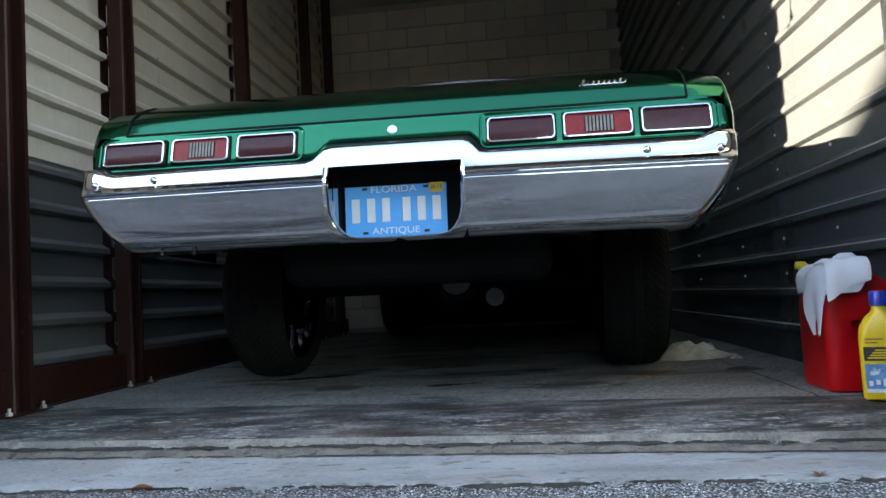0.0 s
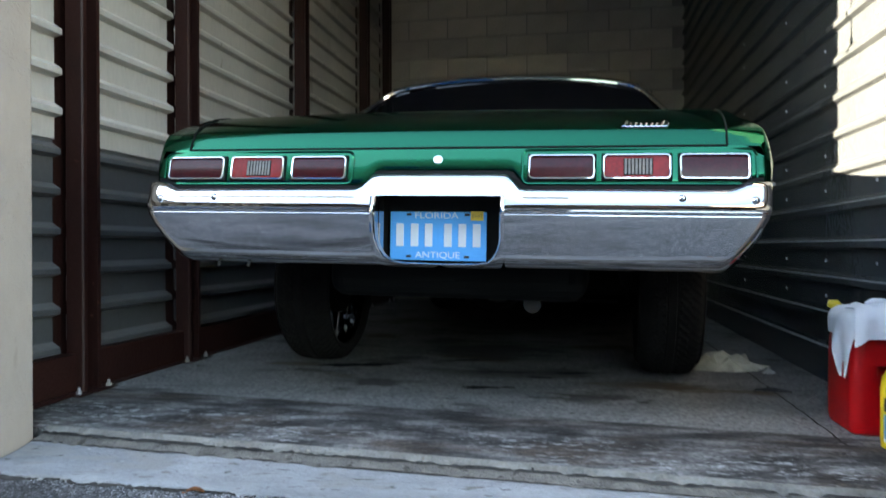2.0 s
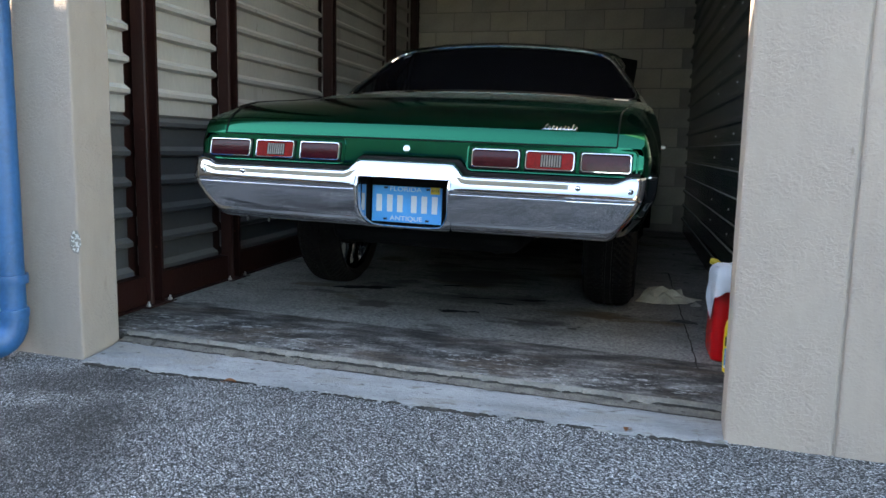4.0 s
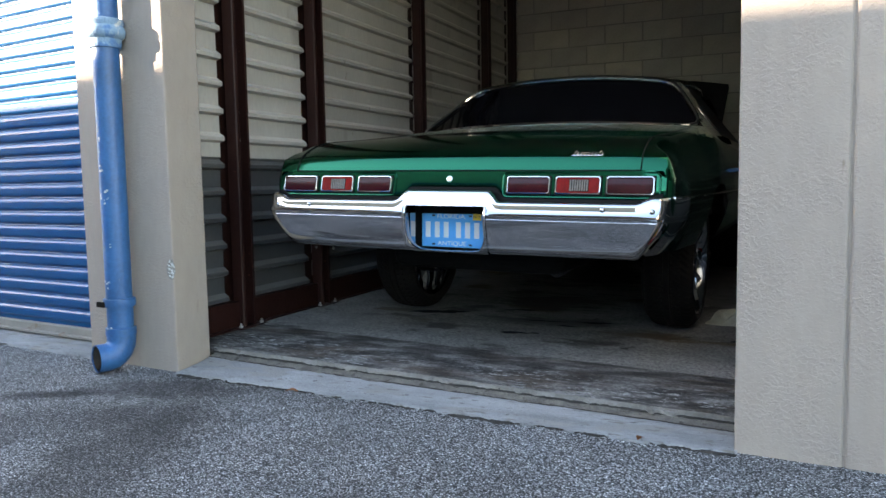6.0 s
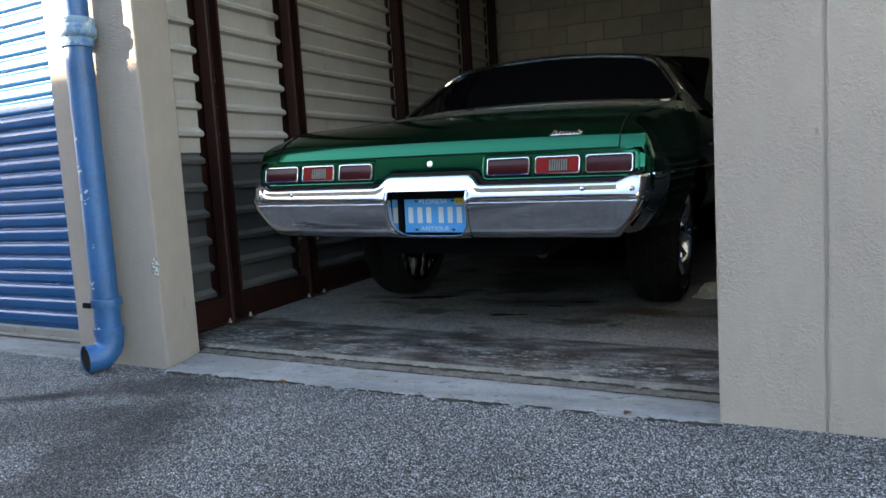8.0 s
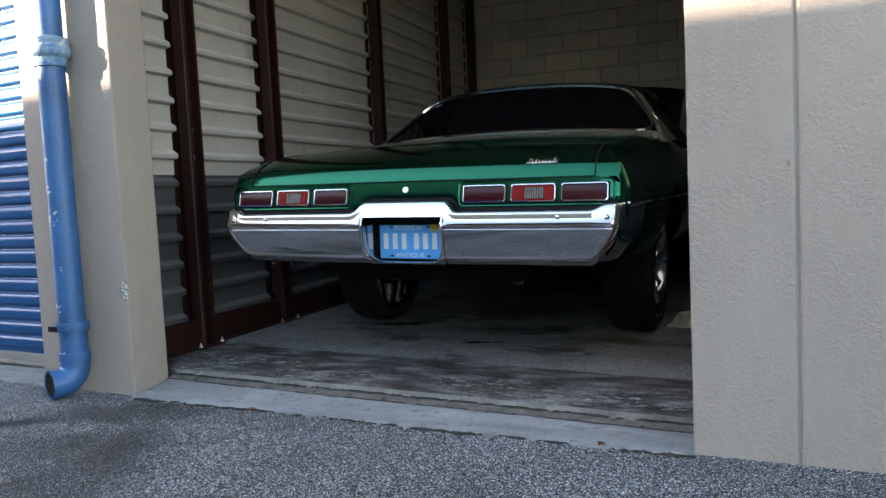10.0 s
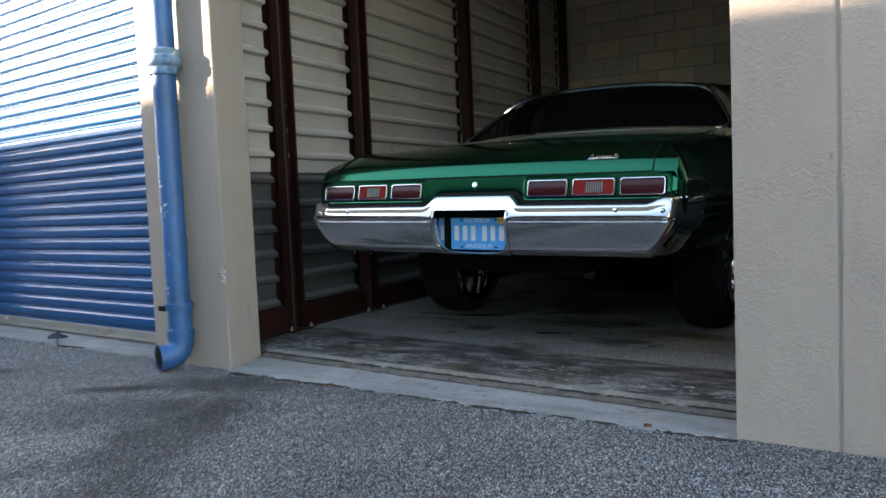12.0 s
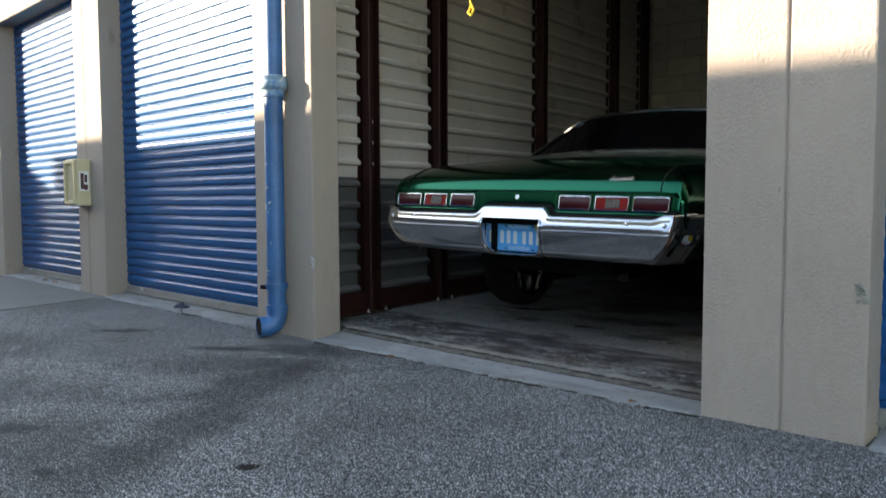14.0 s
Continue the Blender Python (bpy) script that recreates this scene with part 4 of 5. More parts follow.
def body_section(y):
    half, top, low = along(HALF, y), along(TOP, y), low_edge(y)
    mid = min(0.78, top - 0.045)
    crown = 0.006 + 0.024 * smooth_step(0.05, 0.5, y)
    pts = []
    for s in (-1, 1):
        side = []
        for k in range(9):
            f = k / 8
            z = low + (mid - low) * f
            bulge = 1 - 0.09 * (1 - min(1, max(0.0, (z - 0.44) / 0.3))) ** 2
            wide = half * bulge
            tuck = 1 - smooth_step(0.02, 0.32, y)
            wide = wide * (1 - tuck) + min(wide, bumper_half(z) + 0.012) * tuck
            side.append((s * wide, z))
        # a peaked fender: the corner falls from its crest to the side in a taut curve, the deck lies between the crests
        n, wide = 1.5 + 0.5 * smooth_step(0.85, 1.3, y), 0.02 + 0.1 * smooth_step(0.0, 0.12, y)
        for k in range(1, 10):
            a = math.pi / 2 * k / 9
            side.append((s * (half - wide + wide * math.cos(a) ** (2 / n)), mid + (top - crown - mid) * math.sin(a) ** (2 / n)))
        for k in range(1, 6):
            x = (half - wide) * (1 - k / 6)
            side.append((s * x, top - crown + crown * (1 - (x / (half - wide)) ** 2)))
        pts.append(side)
    left, right = pts
    return [(x, y, z) for x, z in left] + [(0, y, top)] + [(x, y, z) for x, z in right[::-1]]


ys = [0.0, 0.006, 0.012, 0.016, 0.02, 0.024, 0.03, 0.045, 0.06, 0.08, 0.1, 0.13, 0.16, 0.2, 0.24, 0.29, 0.34, 0.42, 0.5, 0.6]
ys += [0.66 + 0.04 * k for k in range(32)] + [2.05 + 0.15 * k for k in range(12)] + [3.92 + 0.04 * k for k in range(27)] + [5.05, 5.12, 5.2, 5.28, 5.33, 5.36]
bm = bmesh.new()
vs = grid(bm, [body_section(y) for y in ys])
bm.faces.new(vs[-1])
part("body", bm, M["paint"], car, smooth=True)

def bumper_top(x):
    a = abs(x - 0.018)
    hump = 0.045 * (1 - smooth_step(0.198, 0.25, a))
    tip = 0.024 * smooth_step(0.83, 0.9, abs(x))
    return 0.712 + hump + tip


# rear panel below the deck lid, bowed a little at its ends
def panel_y(x):
    return 0.01 * smooth_step(0.8, 0.95, abs(x)) - 0.004


bm = bmesh.new()
xs = [-0.913 + 1.826 * k / 90 for k in range(91)]
rows = []
for x in xs:
    edge = bumper_top(x) + 0.009
    top = 0.842 - 0.03 * smooth_step(0.86, 0.913, abs(x))
    row = [(0.034, edge - 0.012), (0.016, edge - 0.004), (0.006, edge + 0.004), (0.001, edge + 0.013)] + [(0.0, edge + 0.013 + (top - edge - 0.013) * f) for f in (0.15, 0.5, 0.85, 1.0)]
    rows.append([(x, panel_y(x) + dy + 0.21 * (z - 0.842), z) for dy, z in row])
# its ends turn forward into the fenders
for s, row in ((-1, rows[0]), (1, rows[-1])):
    rounded_end = [[(x + s * out, y + back, z) for x, y, z in row] for out, back in ((0.004, 0.001), (0.0065, 0.006), (0.007, 0.014), (0.007, 0.06))]
    rows = rounded_end[::-1] + rows if s < 0 else rows + rounded_end
grid(bm, rows)
part("rear_panel", bm, M["paint"], car, smooth=True)
for x0, x1 in ((-0.898, -0.264), (0.252, 0.895)):
    loop = [(x + (x0 + x1) / 2, z + 0.7815) for x, z in rounded((x1 - x0) / 2, 0.0495, 0.02, 5)]
    bm = tube(bmesh.new(), [(x, panel_y(x) + 0.21 * (z - 0.842) + 0.0005, z) for x, z in loop + loop[:1]], 0.0042, 6, caps=False)
    part("panel_bead", bm, M["paint"], car, smooth=True)
# black strip standing for the shaded gap between panel and bumper
bm = bmesh.new()
grid(bm, [[(x, panel_y(x) + 0.21 * (bumper_top(x) - 0.842) + dy, bumper_top(x) + dz) for dy, dz in ((0.03, -0.014), (-0.006, -0.014), (-0.0085, -0.008), (-0.0085, 0.01), (-0.006, 0.014), (0.03, 0.014))] for x in [-0.91 + 1.82 * k / 120 for k in range(121)]])
part("panel_seal", bm, M["black"], car, "black strip standing for the shaded gap", smooth=True)
# shut lines of the deck lid
bm = bmesh.new()
box(bm, (-0.818, -0.0075, 0.8385), (0.818, 0.002, 0.8435))
part("lid_gap", bm, M["black"], car)
bm = bmesh.new()
for s in (-1, 1):
    way = []
    for y in (0.0, 0.012, 0.03, 0.06, 0.1, 0.16, 0.24, 0.34, 0.6, 1.0, 1.36):
        sec = body_section(y)
        xx = s * 0.818
        z = float(np.interp(abs(xx), *zip(*sorted((abs(p[0]), p[2]) for p in sec if p[0] * s >= 0 and p[2] > min(0.79, along(TOP, y) - 0.05)))))
        way.append((xx, y - 0.002, z + 0.0005))
    part("lid_seam", tube(bmesh.new(), way, 0.0028, 5), M["black"], car)
# thin bright side moulding along the lower body
for s in (-1, 1):
    bm = tube(bmesh.new(), [(s * (along(HALF, y) + 0.004), y, 0.735) for y in (0.02, 0.1, 0.25, 0.6, 1.2, 2.5, 4.6)], 0.006, 6)
    part("side_moulding", bm, M["chrome"], car, "thin chrome side moulding")
for s in (-1, 1):
    bm = bmesh.new()
    tube(bm, [(s * (along(HALF, y) - 0.012), y, low_edge(y)) for y in [AXLE_R - 0.36 + 0.04 * k for k in range(20)]], 0.0035, 6)
    part("wheel_lip", bm, M["chrome"], car, "thin chrome wheel lip")


# greenhouse
BASE_Y, BASE_X, BASE_Z, RIM_Y, RIM_X, RIM_Z = 1.40, 0.88, 1.072, 1.80, 0.655, 1.385


def roof_point(f, g):
    """f: 0 at the back glass's upper edge, 1 at the windscreen; g from -1 to 1 across."""
    y = RIM_Y + 1.15 * f
    half = 0.66 + 0.04 * math.sin(math.pi * f)
    z = RIM_Z + 0.035 * math.sin(math.pi * min(1, f + 0.15))
    return (half * g, y + 0.03 * (1 - g * g) * (-1 if f < 0.5 else 1), z + 0.05 * (1 - abs(g) ** 2.2))


bm = bmesh.new()
grid(bm, [[roof_point(i / 8, -1 + 2 * j / 20) for j in range(21)] for i in range(9)])
part("roof", bm, M["paint"], car, smooth=True)


def glass_point(u, v, inset=0.0):
    """The back glass: u from -1 to 1 across, v from 0 below to 1 above."""
    half = BASE_X + (RIM_X - BASE_X) * v
    x = (half - inset) * u
    y = BASE_Y + (RIM_Y - BASE_Y) * v - 0.12 * (1 - u * u) * (1 - v) - 0.03 * (1 - u * u) * v + 0.02 * math.sin(math.pi * v)
    z = BASE_Z + (RIM_Z - BASE_Z) * v + (0.035 * (1 - v) + 0.05 * v) * (1 - abs(u) ** 2.2)
    return Vector((x, y, z))


bm = bmesh.new()
grid(bm, [[glass_point(-1 + 2 * j / 24, 0.05 + 0.93 * i / 8) for j in range(25)] for i in range(9)])
part("rear_window", bm, M["glass"], car, "dark tinted rear window", smooth=True)
# the chrome moulding round the back glass
loop = [glass_point(-1 + 2 * j / 24, 0.03) for j in range(25)] + [glass_point(1, 0.03 + 0.95 * i / 8) for i in range(1, 8)]
loop += [glass_point(1 - 2 * j / 24, 0.98) for j in range(25)] + [glass_point(-1, 0.98 - 0.95 * i / 8) for i in range(1, 9)]
for _ in range(3):
    loop = [(loop[k - 1] + 2 * loop[k] + loop[(k + 1) % len(loop)]) / 4 for k in range(len(loop))]
part("window_moulding", tube(bmesh.new(), [p + Vector((0, -0.006, 0.004)) for p in loop] + [loop[0] + Vector((0, -0.006, 0.004))], 0.0125, 8), M["chrome"], car, "chrome rear window moulding", smooth=True)
# quarter pillars, side glass and doors' drip moulding
for s in (-1, 1):
    bm = bmesh.new()
    rows = []
    for i in range(9):
        v = i / 8
        a = glass_point(s, v)
        rows.append([(a.x, a.y, a.z), (a.x + s * 0.02, a.y + 0.06, a.z + 0.004), (s * (0.905 - 0.23 * v), a.y + 0.18 + 0.06 * (1 - v), a.z - 0.02 * (1 - v)), (s * (0.918 - 0.235 * v), a.y + 0.52 - 0.36 * v, a.z - 0.012 * (1 - v))])
    grid(bm, rows)
    part("quarter_pillar", bm, M["paint"], car, smooth=True)
    bm = bmesh.new()
    rows = []
    for i in range(5):
        v = i / 4
        rows.append([(s * (0.895 - 0.222 * v), BASE_Y + 0.5 + 0.05 * v + (1.75 - 0.75 * v - 0.1) * j / 8, 1.075 + (RIM_Z - 1.075) * v + 0.02 * math.sin(math.pi * j / 8) * v) for j in range(9)])
    grid(bm, rows)
    part("side_window", bm, M["tint"], car, "dark tinted side window", smooth=True)
    way = [(s * (0.905 - 0.235 * v), BASE_Y + 0.5 - 0.32 * v + 0.22 * v * v + 0.012, 1.07 + (RIM_Z - 1.085) * v) for v in [k / 8 for k in range(9)]]
    way += [(s * (0.68 + 0.03 * math.sin(math.pi * f)), RIM_Y + 0.1 + 1.0 * f, RIM_Z - 0.012 + 0.03 * math.sin(math.pi * f)) for f in (0.3, 0.6, 0.95)]
    part("drip_moulding", tube(bmesh.new(), way, 0.007, 6), M["chrome"], car, "chrome drip moulding", smooth=True)
    bm = boxed((s * 0.99 - 0.012, 2.06, 0.845), (s * 0.99 + 0.03, 2.2, 0.872), 0.006, 2)
    part("door_handle", bm, M["chrome"], car, "chrome door handle")
    bm = lathe(bmesh.new(), ((0.0, 0.012), (0.012, 0.01), (0.015, 0.0)), pose(s * 0.989, 2.33, 0.86, 0, 90 * s, 0), 10)
    part("door_lock", bm, M["chrome"], car, "chrome door lock")
bm = bmesh.new()
grid(bm, [[(x * (0.72 + 0.12 * (1 - i / 5)), 2.95 + 0.5 * (1 - i / 5) + 0.05 * (1 - x * x), 1.07 + 0.31 * i / 5 + 0.02 * (1 - x * x)) for x in [-1 + k / 6 for k in range(13)]] for i in range(6)])
part("windscreen", bm, M["glass"], car, "dark windscreen", smooth=True)
# the hood stands open against the windscreen
bm = bmesh.new()
grid(bm, [[(x * (0.71 + 0.04 * i / 6), 3.45 + 0.5 * i / 6 + 0.02 * (1 - x * x), 1.04 + 0.63 * i / 6 - 0.07 * x * x) for x in [-1 + k / 6 for k in range(13)]] for i in range(7)])
ext = bmesh.ops.extrude_face_region(bm, geom=bm.faces[:])
bmesh.ops.translate(bm, verts=[g for g in ext["geom"] if isinstance(g, bmesh.types.BMVert)], vec=(0, 0.05, -0.03))
part("hood", bm, M["black"], car, "raised dark hood")


# rear bumper
def bumper_row(s):
    """The profile at s from -1 to 1 across, wrapped round the body's corners at the ends."""
    row = []
    straight = 0.9
    for k, (dy, z, free) in enumerate(BUMPER):
        x_mid = s * 0.918
        top = bumper_top(max(-0.918, min(0.918, s * 0.918 / 0.93)))
        zz = z + (top - 0.712) * free
        half = bumper_half(z)
        a = abs(s)
        if a <= 0.93:
            x = s / 0.93 * (half - 0.03) if a > 0.35 else s / 0.93 * 0.888
            if a > 0.35:
                f = smooth_step(0.35, 0.93, a)
                x = math.copysign((a / 0.93 * 0.888) * (1 - f) + (a / 0.93 * (half - 0.03)) * f, s)
            y = dy
        else:
            t = (a - 0.93) / 0.07
            ang = min(1.0, t / 0.45) * math.pi / 2
            x = math.copysign(half - 0.03 + (0.03 + 0.045 * smooth_step(0.45, 1.0, t)) * math.sin(ang), s)
            y = dy + 0.035 * (1 - math.cos(ang)) + (0.26 if z > 0.6 else 0.2) * max(0.0, t - 0.45) / 0.55
        y += 0.03 * (abs(s) ** 2) + 0.45 * max(0.0, top - 0.712) * free
        row.append((x, y, zz))
    return row


BUMPER = ((0.02, 0.704, 1), (-0.08, 0.7125, 1), (-0.096, 0.711, 1), (-0.1035, 0.706, 1), (-0.1065, 0.698, 0.85), (-0.109, 0.685, 0.7), (-0.1115, 0.674, 0.4), (-0.116, 0.667, 0.1), (-0.1225, 0.661, 0.02), (-0.1265, 0.657, 0), (-0.125, 0.652, 0), (-0.118, 0.648, 0), (-0.117, 0.643, 0), (-0.1192, 0.6405, 0), (-0.1202, 0.6385, 0), (-0.12, 0.636, 0), (-0.1155, 0.612, 0), (-0.1105, 0.587, 0), (-0.105, 0.562, 0), (-0.098, 0.537, 0), (-0.088, 0.517, 0), (-0.073, 0.501, 0), (-0.051, 0.491, 0), (-0.026, 0.486, 0), (0.0, 0.484, 0), (0.06, 0.482, 0))
REC = 0.180
ss = [-1 + 0.07 * k / 9 for k in range(9)] + [-0.93 + 0.73 * k / 34 for k in range(34)]
ss = ss + [-0.19 + 0.38 * k / 20 for k in range(21)] + [-v for v in ss[::-1]]
bm = bmesh.new()
vs = grid(bm, [bumper_row(s) for s in sorted(set(ss))])
gone = [f for f in bm.faces if abs(f.calc_center_median().x - 0.018) < REC and f.calc_center_median().z < 0.703]
bmesh.ops.delete(bm, geom=gone, context="FACES")
part("rear_bumper", bm, M["chrome"], car, "polished chrome rear bumper", smooth=True)
# the plate's recess, with rolled chrome lips
PLATE_FACE = ((0.70, -0.106), (0.684, -0.109), (0.66, -0.122), (0.64, -0.1185), (0.612, -0.1155), (0.562, -0.105), (0.537, -0.098), (0.517, -0.088), (0.501, -0.073), (0.491, -0.051), (0.485, -0.026))


def face_y(z):
    return along(PLATE_FACE[::-1], z)


def recess_rim(side):
    """The rolled lip down one flank, curling under the plate's corner; rings go from the bumper's cut edge inwards."""
    way = [(0.0, 0.69 - 0.0175 * k) for k in range(8)] + [(0.002 + 0.03 * math.sin(radians(a)) * 0.55 + 0.03 * (1 - math.cos(radians(a))), 0.553 - 0.052 * math.sin(radians(a))) for a in (12, 26, 40, 54, 68, 80, 90)]
    way += [(way[-1][0] + 0.02 * k, 0.4985 - 0.0005 * k) for k in (1, 2, 4, 7)]
    rows = []
    for d, z in way:
        if z > 0.555:
            out = (-0.016, z)
        else:
            out = (max(-0.016, d - 0.03), max(0.484, z - 0.012 - 0.4 * max(0.0, d - 0.005)))
        ring = []
        for f, deep in ((0.0, -0.003), (0.35, -0.006), (0.65, -0.0045), (0.88, 0.001), (1.0, 0.01), (1.02, 0.03)):
            dx, zz = out[0] + (d - out[0]) * f, out[1] + (z - out[1]) * f
            ring.append((0.018 + side * (REC - dx), face_y(max(0.485, min(0.7, zz))) + deep, zz))
        rows.append(ring)
    bm = bmesh.new()
    grid(bm, rows)
    part("recess_lip", bm, M["chrome"], car, smooth=True)


for s in (-1, 1):
    recess_rim(s)
    x = 0.018 + s * REC
    part("recess_side", boxed((min(x, x + s * 0.006), -0.075, 0.505), (max(x, x + s * 0.006), -0.025, 0.703)), M["chrome"], car, "chrome side of the plate recess")
part("recess_top", boxed((0.018 - REC - 0.012, -0.09, 0.704), (0.018 + REC + 0.012, 0.049, 0.712)), M["black"], car)
bm = boxed((0.018 - REC - 0.012, 0.05, 0.492), (0.018 + REC + 0.012, 0.06, 0.72))
part("plate_recess", bm, M["black"], car, "black plate recess")
for x, z in ((-0.872, 0.683), (-0.684, 0.687), (0.692, 0.687), (0.88, 0.683)):
    bm = lathe(bmesh.new(), ((0.0, 0.009), (0.006, 0.008), (0.0095, 0.005), (0.011, 0.0)), pose(x, -0.107 + 0.03 * x * x, z, 80, 0, 0), 14)
    part("bumper_bolt", bm, M["chrome"], car, smooth=True)
for x in (-0.70, -0.60):
    part("hanger_bolt", lathe(bmesh.new(), ((0.0, 0.012), (0.006, 0.01), (0.007, 0.0)), pose(x, -0.02, 0.482, 150, 0, 0), 8), M["pewter"], car)

for s in (-1, 1):
    x = 0.018 + s * (REC + 0.0065)
    part("recess_wall", boxed((min(x, x + s * 0.006), -0.02, 0.5), (max(x, x + s * 0.006), 0.049, 0.703)), M["black"], car)

# number plate: blue with pale bars for the number
plate = part("number_plate", boxed((-0.1495, -0.003, 0.0), (0.1495, 0.0, 0.148), 0.0012), M["plate"], car, "light blue number plate with white raised characters")
plate.matrix_local = pose(-0.006, 0.03, 0.503)


def words(text, size, m, material, parent, name):
    cu = bpy.data.curves.new(name, "FONT")
    cu.body, cu.size, cu.extrude, cu.align_x, cu.align_y = text, size, 0.0008, "CENTER", "CENTER"
    ob = new("text", cu)
    me = bpy.data.meshes.new_from_object(ob.evaluated_get(bpy.context.evaluated_depsgraph_get()))
    bpy.data.objects.remove(ob)
    me.materials.append(material)
    out = new(name, me)
    out.parent = parent
    out.matrix_local = m
    return out


words("FLORIDA", 0.027, pose(-0.005, -0.0042, 0.136, 90) @ Matrix.Diagonal((1.25, 1, 1, 1)), M["plate_white"], plate, "state_word")
words("ANTIQUE", 0.027, pose(0.0, -0.0042, 0.016, 90) @ Matrix.Diagonal((1.2, 1, 1, 1)), M["plate_white"], plate, "class_word")
for x in (-0.118, -0.072, -0.028, 0.032, 0.076, 0.12):
    part("number_bar", boxed((x - 0.012, -0.0055, 0.042), (x + 0.012, -0.003, 0.112), 0.001), M["plate_white"], plate)
part("sticker", boxed((0.101, -0.0045, 0.122), (0.14, -0.003, 0.15)), M["sticker"], plate, "yellow date sticker")
words("03-13", 0.014, pose(0.1205, -0.0052, 0.136, 90), M["ink"], plate, "sticker_print")
for x, z in ((-0.09, 0.14), (0.09, 0.14), (-0.09, 0.012), (0.09, 0.012)):
    part("screw", boxed((x - 0.008, -0.0048, z - 0.004), (x + 0.008, -0.003, z + 0.004), 0.001), M["ink"], plate)

# tail lights
for x0, x1, kind in ((-0.881, -0.683, 0), (-0.664, -0.484, 1), (-0.462, -0.281, 0), (0.269, 0.461, 0), (0.479, 0.670, 1), (0.688, 0.878, 0)):
    cx, w, h = (x0 + x1) / 2, (x1 - x0) / 2, 0.039
    y = panel_y(cx) - 0.004
    unit = part("tail_light", boxed((-w - 0.002, -0.0015, -h - 0.002), (w + 0.002, 0.012, h + 0.002), 0.003), M["black"], car)
    unit.matrix_local = pose(cx, y - 0.013, 0.780, -12, 0, -1.5 * (1 if cx < 0 else -1) * (abs(cx) > 0.7))
    bm = bmesh.new()
    rings = []
    for (dw, dy) in ((-0.001, 0.006), (-0.001, -0.004), (-0.0016, -0.0075), (-0.003, -0.0092), (-0.006, -0.0096), (-0.0073, -0.0085), (-0.0079, -0.004), (-0.008, 0.006)):
        rings.append([(x, dy, z) for x, z in rounded(w + dw, h + dw, 0.014 + dw * 0.6, 4)])
    grid(bm, [r + [r[0]] for r in rings])
    bmesh.ops.remove_doubles(bm, verts=bm.verts[:], dist=1e-5)
    part("bezel", bm, M["chrome"], unit, "chrome bezel", smooth=True)
    iw, ih = w - 0.0075, h - 0.0075
    bm = bmesh.new()
    cols = 24
    if kind == 0:
        grid(bm, [[(-iw + 2 * iw * i / cols, -0.002 - 0.003 * math.cos(math.pi * j / 8 - math.pi / 2), -ih + 2 * ih * j / 8) for i in range(cols + 1)] for j in range(9)])
        part("lens", bm, M["lens_dark"], unit, "dark red lens", smooth=True)
    else:
        grid(bm, [[(-iw + 2 * iw * i / 12, -0.0025, -ih + 2 * ih * j / 8) for i in range(13)] for j in range(9)])
        part("lens", bm, M["lens_red"], unit, "red lens")
        cw, ch, dx = 0.039, 0.74 * ih, 0.004
        part("lens_bed", boxed((dx - cw - 0.001, -0.0045, -ch - 0.001), (dx + cw + 0.001, -0.0005, ch + 0.001), 0.001), M["black"], unit, "dark bed of the reversing lens")
        for i in range(8):
            x = dx - cw + 2 * cw * (i + 0.5) / 8
            part("lens_rib", boxed((x - 0.0031, -0.0068, -ch), (x + 0.0031, -0.004, ch), 0.0009), M["lens_white"], unit, "clear lens rib")
# deck lid lock
lock = part("lid_lock", lathe(bmesh.new(), ((0.0, 0.0065), (0.0045, 0.0068), (0.0055, 0.0085), (0.0115, 0.009), (0.014, 0.0075), (0.015, 0.0)), pose(0.0, -0.006, 0.8035, 72, 0, 0), 24), M["satin"], car, "round satin metal lid lock", smooth=True)

# a script badge, drawn as a plain line of slanted loops
badge = []
for k in range(161):
    u = k / 160
    tall = 0.0115 + 0.018 * max(0, 1 - 7 * u) + 0.009 * max(0, 1 - abs(u - 0.24) * 14) + 0.01 * max(0, 1 - abs(u - 0.87) * 14)
    rise = tall * (0.5 - 0.5 * math.cos(2 * math.pi * 8.5 * u))
    badge.append((0.532 + 0.125 * u + 0.005 * math.sin(2 * math.pi * 8.5 * u) + 0.4 * rise, u, rise - 0.011))
way = []
for x, u, dz in badge:
    z = 0.906 + dz
    y = float(np.interp(z + 0.004, [0.845, 0.872, 0.882, 0.895, 0.903, 0.927, 0.949], [0.0, 0.012, 0.016, 0.024, 0.03, 0.06, 0.1]))
    way.append((x, y - 0.0015, z + 0.0055))
part("badge", tube(bmesh.new(), way, 0.0021, 6), M["chrome"], car, "small chrome script badge")


